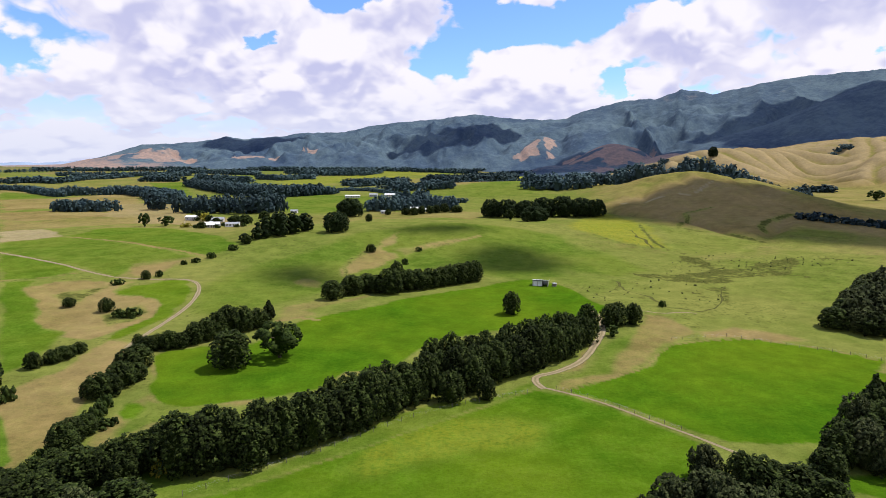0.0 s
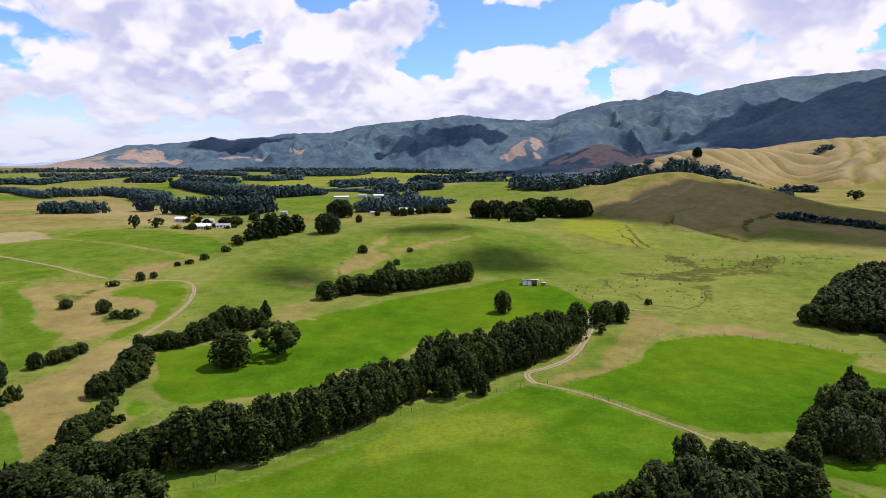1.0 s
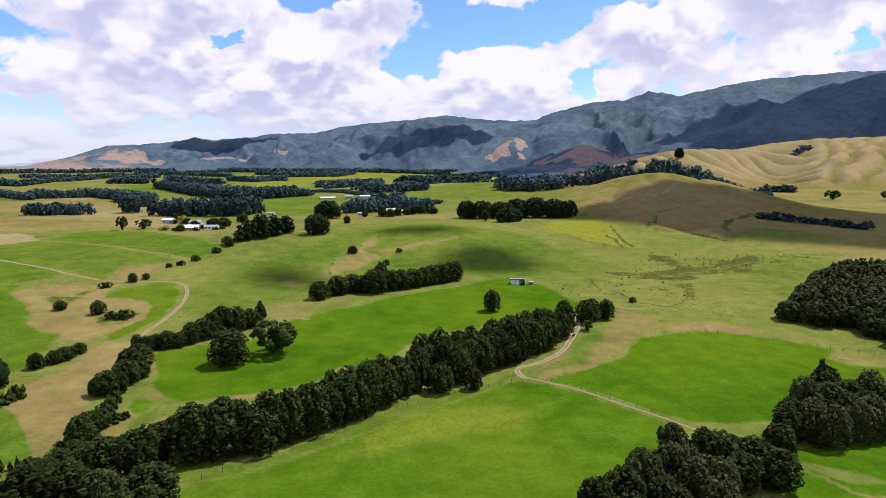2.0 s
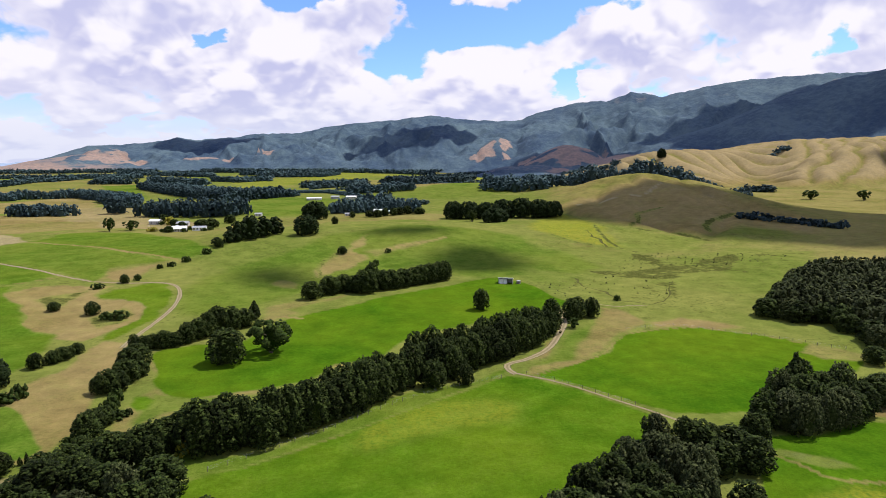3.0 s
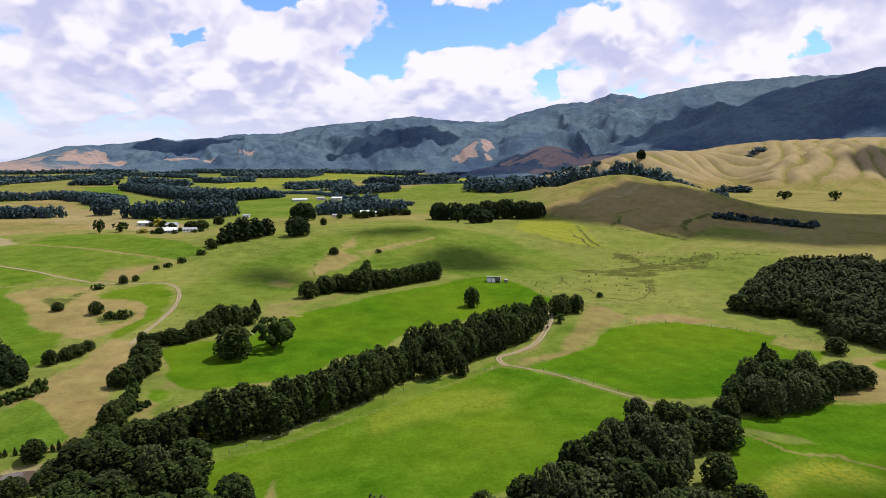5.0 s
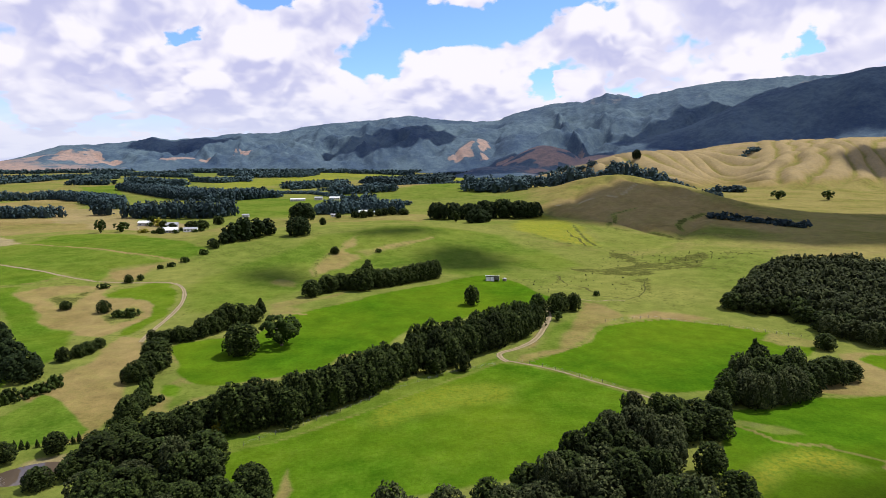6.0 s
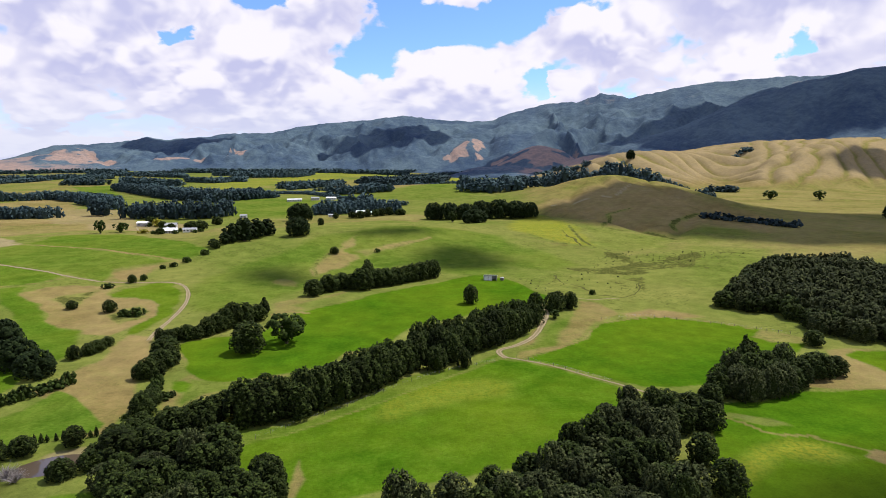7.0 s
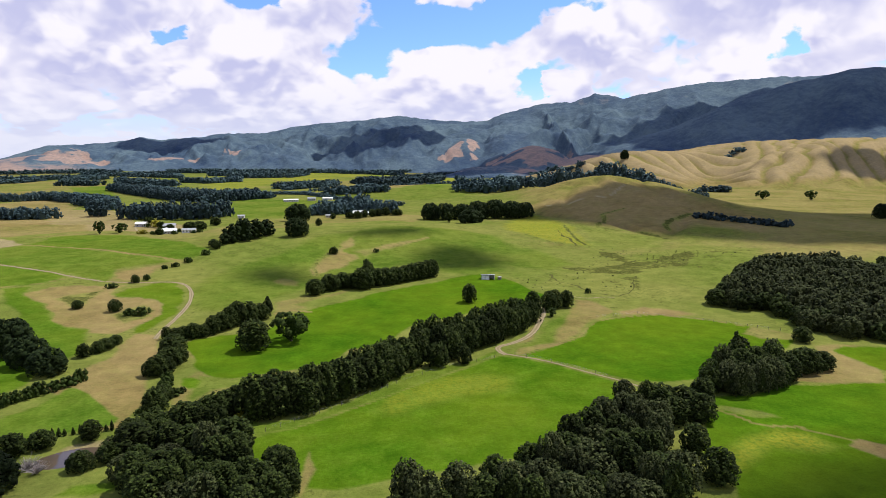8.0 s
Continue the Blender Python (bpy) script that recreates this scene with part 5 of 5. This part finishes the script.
belt(18, 9, 15, 2, [(-1075, 1545), (-1105, 1687), (-978, 1576)])
belt(18, 9, 15, 2, [(-1006, 1638), (-1060, 1880), (-1048, 2014), (-1043, 2183)])
belt(20, 9, 15, 2, [(-918, 1932), (-914, 2091), (-888, 2189)])
belt(20, 9, 14, 3, [(-773, 1949), (-621, 1790), (-523, 1681)])
belt(18, 9, 15, 2, [(-582, 1957), (-479, 1867), (-427, 2066)])
belt(20, 10, 16, 3, [(-636, 2528), (-470, 2550), (-325, 2687)])
belt(18, 9, 15, 2, [(-943, 2586), (-864, 2782), (-767, 2994)])
belt(18, 8, 12, 2, [(-212, 1449), (-146, 1548), (-94, 1621)])
belt(16, 8, 12, 2, [(-85, 1003), (-31, 1000), (14, 997)])
belt(20, 9, 14, 3, [(-42, 1930), (82, 1983), (242, 2308), (380, 2392)])
belt(20, 10, 16, 2, [(-641, 3174), (-323, 3448), (54, 3740)])
belt(18, 9, 14, 2, [(39, 2710), (196, 2865), (396, 3011)])
belt(18, 8, 12, 2, [(508, 3200), (723, 3130), (501, 1655), (546, 1529)], 0.45)
belt(16, 8, 16, 1, [(-1647, 2750), (-1439, 2988), (-1294, 3161)])
belt(16, 8, 16, 1, [(-1702, 2406), (-1570, 2545), (-1476, 2709)])
belt(14, 6, 9, 2, [(-267, 938), (-223, 1010), (-174, 1015)])
belt(18, 7, 10, 3, [(-454, 945), (-414, 906), (-364, 827)])

# rush tussocks in the wet valley
wet = []
for outline, step in (([(85, 300), (100, 262), (112, 250), (132, 285), (140, 300), (120, 318)], 6.0), ([(112, 315), (150, 330), (205, 330), (235, 345), (240, 370), (200, 365), (165, 400), (148, 390)], 4.6), ([(60, 285), (82, 300), (88, 275), (76, 262), (66, 268)], 6.5)):
    wet += [(x, y, rng.uniform(0.3, 0.7), rng.uniform(0.25, 0.6)) for x, y in within(outline, step, rng) if rng.random() < 0.4]
grove("rush_tussocks", "scattered olive rush tussocks in damp pasture", wet, ("tussock",), M_RUSH)

# ---- buildings, fences, pond ----
def part(name, bm, mat, parent, label=""):
    mesh = bpy.data.meshes.new(name)
    bm.normal_update()
    bm.to_mesh(mesh)
    bm.free()
    mesh.materials.append(mat)
    ob = new(name, mesh)
    ob.parent = parent
    if label:
        tagged(ob, label)
    return ob


def box(sx, sy, sz, x=0.0, y=0.0, z=0.0, bevel=0.02):
    """A bevelled block whose base centre is at x, y, z."""
    bm = bmesh.new()
    bmesh.ops.create_cube(bm, size=1.0, matrix=Matrix.LocRotScale((x, y, z + sz / 2), None, (sx, sy, sz)))
    if bevel:
        bmesh.ops.bevel(bm, geom=bm.edges[:], offset=bevel, segments=1, affect="EDGES")
    return bm


def solid(rings, faces):
    bm = bmesh.new()
    vs = [bm.verts.new(p) for p in rings]
    for f in faces:
        bm.faces.new([vs[k] for k in f])
    bmesh.ops.recalc_face_normals(bm, faces=bm.faces)
    return bm


def gable_walls(w, d, h, peak):
    a, b = w / 2, d / 2
    return solid([(-a, -b, -0.4), (a, -b, -0.4), (a, b, -0.4), (-a, b, -0.4), (-a, -b, h), (a, -b, h), (a, b, h), (-a, b, h), (-a, 0, h + peak), (a, 0, h + peak)],
                 [(0, 3, 2, 1), (0, 1, 5, 4), (2, 3, 7, 6), (1, 2, 6, 9, 5), (3, 0, 4, 8, 7), (4, 5, 9, 8), (6, 7, 8, 9)])


def roof_slab(w, d, h, peak, side, over=0.45, thick=0.12):
    """One ribbed slope of a gable roof; side is -1 for the near slope, 1 for the far one."""
    a, b = w / 2 + over, d / 2 + over
    drop = peak * over / (d / 2)
    bm = bmesh.new()
    ribs = max(6, int(w / 0.8))
    for k in range(ribs):
        x0, x1 = -a + 2 * a * k / ribs, -a + 2 * a * (k + 1) / ribs
        lift = thick + (0.03 if k % 2 else 0.0)
        pts = [(x0, side * b, h - drop + 0.02), (x1, side * b, h - drop + 0.02), (x1, 0, h + peak + 0.02), (x0, 0, h + peak + 0.02)]
        vs = [bm.verts.new(p) for p in pts] + [bm.verts.new((p[0], p[1], p[2] + lift)) for p in pts]
        for f in ((0, 1, 2, 3), (4, 5, 6, 7), (0, 1, 5, 4), (1, 2, 6, 5), (2, 3, 7, 6), (3, 0, 4, 7)):
            bm.faces.new([vs[i] for i in f])
    bmesh.ops.recalc_face_normals(bm, faces=bm.faces)
    return bm


def building(name, x, y, turn, w, d, h, peak, roof, label, category, windows=3, doors=1, chimney=False, walls=None):
    """A gabled building: walls, two ribbed roof slopes, windows and doors on its long near side."""
    root = new(name)
    root.matrix_world = pose(x, y, float(terrain(x, y)), 0, 0, turn)
    wall = part("wall", gable_walls(w, d, h, peak), walls or M_BOARD, root)
    for side in (-1, 1):
        part("roof", roof_slab(w, d, h, peak, side), roof, root)
    slots = windows + doors
    for k in range(slots):
        px = -w / 2 + w * (k + 0.5) / slots
        if k == slots // 2 and doors:
            leaf = part("door", box(min(1.0, w / slots * 0.7), 0.08, 2.0, px, -d / 2 - 0.03, 0.0), M_TIMBER, root)
            part("handle", box(0.05, 0.08, 0.14, px + 0.35, -d / 2 - 0.09, 1.0, 0.01), M_GREY_IRON, leaf)
        else:
            wide = min(1.5, w / slots * 0.6)
            casing = part("window", box(wide + 0.16, 0.08, 1.26, px, -d / 2 - 0.025, 0.82), M_WHITE_IRON, root)
            part("pane", box(wide, 0.05, 1.1, px, -d / 2 - 0.055, 0.9, 0.0), M_GLASS, casing)
    if chimney:
        part("chimney", box(0.7, 0.7, 1.5, w * 0.22, d * 0.1, h + peak * 0.6), M_TIMBER, root)
    return tagged(root, label, category)


def field_shed(x, y, turn):
    """A lean-to stock shed, open at the front behind posts."""
    root = new("field_shed")
    root.matrix_world = pose(x, y, float(terrain(x, y)), 0, 0, turn)
    w, d, front, back = 7.2, 4.2, 2.9, 2.2
    part("back_wall", box(w, 0.12, back + 0.3, 0, d / 2, -0.3), M_GREY_IRON, root)
    for s in (-1, 1):
        side = solid([(s * w / 2 - 0.06, -d / 2, -0.3), (s * w / 2 + 0.06, -d / 2, -0.3), (s * w / 2 + 0.06, d / 2 - 0.07, -0.3), (s * w / 2 - 0.06, d / 2 - 0.07, -0.3), (s * w / 2 - 0.06, -d / 2, front), (s * w / 2 + 0.06, -d / 2, front), (s * w / 2 + 0.06, d / 2 - 0.07, back), (s * w / 2 - 0.06, d / 2 - 0.07, back)],
                     [(0, 1, 2, 3), (4, 5, 6, 7), (0, 1, 5, 4), (1, 2, 6, 5), (2, 3, 7, 6), (3, 0, 4, 7)])
        part("side_wall", side, M_GREY_IRON, root)
    part("front_wall", box(w * 0.6, 0.1, 2.5, -w * 0.19, -d / 2 + 0.1, -0.2), M_WHITE_IRON, root, "white-painted iron front wall")
    for k in range(4):
        part("post", box(0.16, 0.16, front + 0.2, -w / 2 + 0.25 + k * (w - 0.5) / 3, -d / 2 - 0.08, -0.2), M_TIMBER, root)
    bm = bmesh.new()
    for k in range(18):
        x0, x1 = -w / 2 - 0.4 + (w + 0.8) * k / 18, -w / 2 - 0.4 + (w + 0.8) * (k + 1) / 18
        lift = 0.08 + 0.03 * (k % 2)
        pts = [(x0, -d / 2 - 0.5, front + 0.1), (x1, -d / 2 - 0.5, front + 0.1), (x1, d / 2 + 0.3, back + 0.02), (x0, d / 2 + 0.3, back + 0.02)]
        vs = [bm.verts.new(q) for q in pts] + [bm.verts.new((q[0], q[1], q[2] + lift)) for q in pts]
        for f in ((0, 1, 2, 3), (4, 5, 6, 7), (0, 1, 5, 4), (1, 2, 6, 5), (2, 3, 7, 6), (3, 0, 4, 7)):
            bm.faces.new([vs[i] for i in f])
    bmesh.ops.recalc_face_normals(bm, faces=bm.faces)
    part("roof", bm, M_WHITE_IRON, root, "white ribbed iron roof")
    return tagged(root, "small white-roofed iron stock shed in the paddock", "shed")


def water_tank(x, y):
    root = new("water_tank")
    root.matrix_world = pose(x, y, float(terrain(x, y)))
    bm = bmesh.new()
    bmesh.ops.create_cone(bm, cap_ends=True, segments=18, radius1=1.1, radius2=1.1, depth=1.5, matrix=Matrix.Translation((0, 0, 0.7)))
    part("tank", bm, M_TIMBER, root)
    bm = bmesh.new()
    bmesh.ops.create_cone(bm, cap_ends=True, segments=18, radius1=1.15, radius2=0.2, depth=0.3, matrix=Matrix.Translation((0, 0, 1.6)))
    part("lid", bm, M_GREY_IRON, root)
    return tagged(root, "squat round water tank beside the stock shed", "water tank")


field_shed(47, 294.5, -14)
water_tank(53.5, 293.5)
WHITE_HOUSE = "white weatherboard farmhouse with a pale iron roof"
building("farmhouse", -193, 518, 8, 12, 7, 2.6, 2.0, M_WHITE_IRON, WHITE_HOUSE, "house", 4, 1, True)
building("farmhouse", -200, 531, 98, 9, 7, 2.8, 1.8, M_GREY_IRON, "grey-roofed wing of the farmstead among shrubs", "house", 3, 1)
building("farm_shed", -178, 524, 4, 11, 5, 2.5, 1.2, M_GREY_IRON, "long grey iron shed beside the farmhouse yard", "shed", 2, 2, walls=M_WHITE_IRON)
building("farm_shed", -246, 607, -6, 10, 7, 3.2, 1.5, M_WHITE_IRON, "white-roofed barn on dry grass by the drive", "barn", 1, 1, walls=M_GREY_IRON)
building("farmhouse", -214, 590, 5, 11, 7, 2.7, 1.8, M_GREY_IRON, WHITE_HOUSE, "house", 3, 1)
building("farmhouse", -29, 698, 5, 15, 8, 3.0, 2.2, M_WHITE_IRON, WHITE_HOUSE, "house", 4, 1, True)
building("farm_shed", -16, 690, -10, 10, 6, 2.8, 1.2, M_WHITE_IRON, "white iron shed beside garden trees", "shed", 2, 1)
building("farm_shed", -64, 672, 0, 6, 4, 2.5, 0.9, M_GREY_IRON, "small grey hut at the end of the trees", "shed", 1, 1)
building("farm_shed", -136, 938, 6, 22, 9, 2.6, 1.2, M_WHITE_IRON, "long white-roofed dairy shed on the flats", "shed", 4, 2)
building("farm_shed", -105, 944, 0, 12, 8, 3.2, 1.5, M_GREY_IRON, "grey iron hay barn on the flats", "barn", 2, 2, walls=M_GREY_IRON)
building("farm_shed", -80, 940, -8, 15, 8, 2.8, 1.4, M_WHITE_IRON, "white-roofed farm shed behind the pines", "shed", 3, 2)
building("farm_shed", -160, 668, 0, 7, 5, 2.6, 1.0, M_GREY_IRON, "low grey shed at the paddock's edge", "shed", 1, 1)
for sx, sy in ((-204, 510), (-199, 508), (-186, 509), (-172, 516), (-168, 521), (-208, 520), (-188, 530), (-212, 580), (-219, 584), (-238, 600), (-184, 533)):
    plant("shrub", sx, sy, rng.uniform(2.2, 4.5), rng.uniform(1.8, 3.2), "garden shrubs of the farmstead", "leafy garden shrub beside the farmhouse")
building("cottage", 344, 1118, -20, 11, 8, 3.2, 3.4, M_RED_IRON, "white cottage with a steep red roof among trees", "house", 2, 1)
building("cottage", 326, 1105, 15, 10, 8, 5.0, 2.6, M_GREY_IRON, "tall pale house among village trees", "house", 3, 1)
building("cottage", 335, 1290, 8, 18, 9, 3.4, 2.0, M_WHITE_IRON, "pale-roofed house in the wooded village", "house", 4, 1)
building("cottage", 285, 1250, -5, 13, 8, 3.2, 2.0, M_WHITE_IRON, "pale-roofed house in the wooded village", "house", 3, 1)
building("cottage", -10, 2150, 0, 22, 11, 4.0, 2.6, M_WHITE_IRON, "far white farmhouse under the hills", "house", 4, 1)


def fence(line, step, high, label):
    """Timber posts with battens of wire between them."""
    root = new("fence")
    root.matrix_world = pose(0, 0, 0)
    r2 = random.Random(len(line))
    spots = along(line, step, 0.05, r2)
    bm = box(0.1, 0.1, high + 0.3, 0, 0, -0.3, 0.0)
    first = part("post", bm, M_TIMBER, root)
    data = first.data
    tops = []
    for k, (x, y) in enumerate(spots):
        ob = first if k == 0 else new("post", data)
        ob.parent = root
        z = float(terrain(x, y))
        ob.location = (x, y, z)
        tops.append(Vector((x, y, z)))
    for level in (0.45, 0.8, 1.05):
        verts, faces = tube([p + Vector((0, 0.09, level)) for p in tops], [0.006] * len(tops), 3)
        wire = new("wire", mesh_from("wire", verts, faces, M_GREY_IRON))
        wire.parent = root
    return tagged(root, label, "fence")


fence([(-49, 109.5), (-27, 127.5), (-8, 145.5), (6, 154.5), (24, 162.5)], 4.0, 1.2, "weathered post-and-wire fence along the shelter belt")
fence([(80, 211), (101, 216), (132, 195), (150, 178)], 4.5, 1.2, "weathered post-and-wire fence round the bright paddock")
fence([(56, 139), (40, 158), (29, 166.5)], 4.5, 1.2, "post-and-wire fence beside the dirt track")


def pond():
    """Still brown water in the hollow below the hedge."""
    bm = bmesh.new()
    ring = []
    for k in range(40):
        a = 2 * math.pi * k / 40
        wob = 1 + 0.12 * math.sin(3 * a + 0.6) + 0.07 * math.sin(5 * a)
        ring.append(bm.verts.new((11 * wob * math.cos(a), 7.5 * wob * math.sin(a), 0)))
    bm.faces.new(ring)
    mesh = bpy.data.meshes.new("pond")
    bm.to_mesh(mesh)
    bm.free()
    mesh.materials.append(M_WATER)
    ob = new("pond", mesh)
    ob.matrix_world = pose(-94.5, 103, float(terrain(-94.5, 103)) + 0.95, 0, 0, 25)
    tagged(ob, "still muddy brown farm pond among trees", "water", kind="structure")


pond()
# saplings in a row above the pond
for x, y in along([(-103, 113), (-97, 114.5), (-88, 116)], 1.5, 0.2, rng):
    plant("spire", x, y, rng.uniform(2.0, 3.4), rng.uniform(0.45, 0.7), "row of young cypresses by the pond", "slim young dark cypress in a planted row")
plant("totara", -93, 112, 5.5, 2.6)
for x, y, h, w in ((-108, 104, 6, 3.6), (-103, 108, 5, 3), (-83, 98, 5, 3), (-88, 94, 5, 3), (-82, 108, 7, 3.4), (-84, 103, 5, 3)):
    plant("totara", x, y, h, w, "trees round the pond")
plant("macrocarpa", -112, 92, 11, 7.5)
plant("macrocarpa", -104, 86, 9, 6)


def bare_shrub(x, y, high):
    root = new("bare_shrub")
    root.matrix_world = pose(x, y, float(terrain(x, y)))
    verts, faces = [], []
    r3 = random.Random(5)
    for k in range(170):
        a, lean = r3.random() * 6.28, r3.uniform(0.2, 1.5)
        mid = Vector((math.cos(a) * lean * 0.5, math.sin(a) * lean * 0.5, 0.55)) * high
        tip = mid + Vector((math.cos(a) * lean * r3.uniform(0.1, 0.6), math.sin(a) * lean * r3.uniform(0.1, 0.6), r3.uniform(0.0, 0.45))) * high
        v, f = tube([(0, 0, 0), mid, tip], [0.06, 0.04, 0.02], 3)
        start = len(verts)
        verts += v
        faces += [tuple(i + start for i in q) for q in f]
    twigs = new("twigs", mesh_from("twigs", verts, faces, M_TWIG))
    twigs.parent = root
    return tagged(root, "leafless pale grey shrub beside the pond", "shrub")


bare_shrub(-101, 97, 2.8)
bare_shrub(-97.5, 94, 2.4)


# ---- cumulus overhead that shades parts of the land ----
def cloud(x, y, wx, wy, turn, high=1500.0, seed=0):
    """A lumpy cumulus whose shade falls about x, y."""
    bm = bmesh.new()
    bmesh.ops.create_icosphere(bm, subdivisions=4, radius=1.0)
    for v in bm.verts:
        p = v.co.copy()
        lump = 1 + 0.30 * noise.noise(p * 1.6 + Vector((seed * 7.1, 0, 0))) + 0.16 * noise.noise(p * 3.7 + Vector((0, seed * 3.3, 0))) + 0.08 * noise.noise(p * 8.0)
        v.co = Vector((p.x * wx * lump, p.y * wy * lump, p.z * min(wx, wy) * 0.35 * lump * (1.0 if p.z > 0 else 0.35)))
    mesh = bpy.data.meshes.new("cloud")
    bm.to_mesh(mesh)
    bm.free()
    mesh.materials.append(M_CLOUD)
    ob = new("cloud", mesh)
    z = float(terrain(x, y))
    ob.matrix_world = pose(x + sun_way.x / sun_way.z * (high - z), y + sun_way.y / sun_way.z * (high - z), high, 0, 0, turn)
    return tagged(ob, "white cumulus cloud drifting over the farmland", "cloud", "cumulus clouds", "structure")


SHADES = [
    # centre of the shade on the land, half widths, turn
    (43, 362, 30, 34, 10), (-74, 318, 16, 26, 30), (-2, 440, 34, 14, 12), (285, 585, 125, 92, 15), (385, 450, 150, 88, -15), (480, 560, 120, 70, 0),
    (0, 3420, 330, 230, 0), (1780, 2280, 800, 470, -35),
    (1190, 1320, 120, 80, 10), (-1250, 3950, 330, 150, -15), (560, 2500, 430, 300, 0), (88, 64, 40, 14, 15), (-120, 84, 20, 16, 0),
]
for k, (x, y, wx, wy, turn) in enumerate(SHADES):
    cloud(x, y, wx, wy, turn, 2600.0, k)
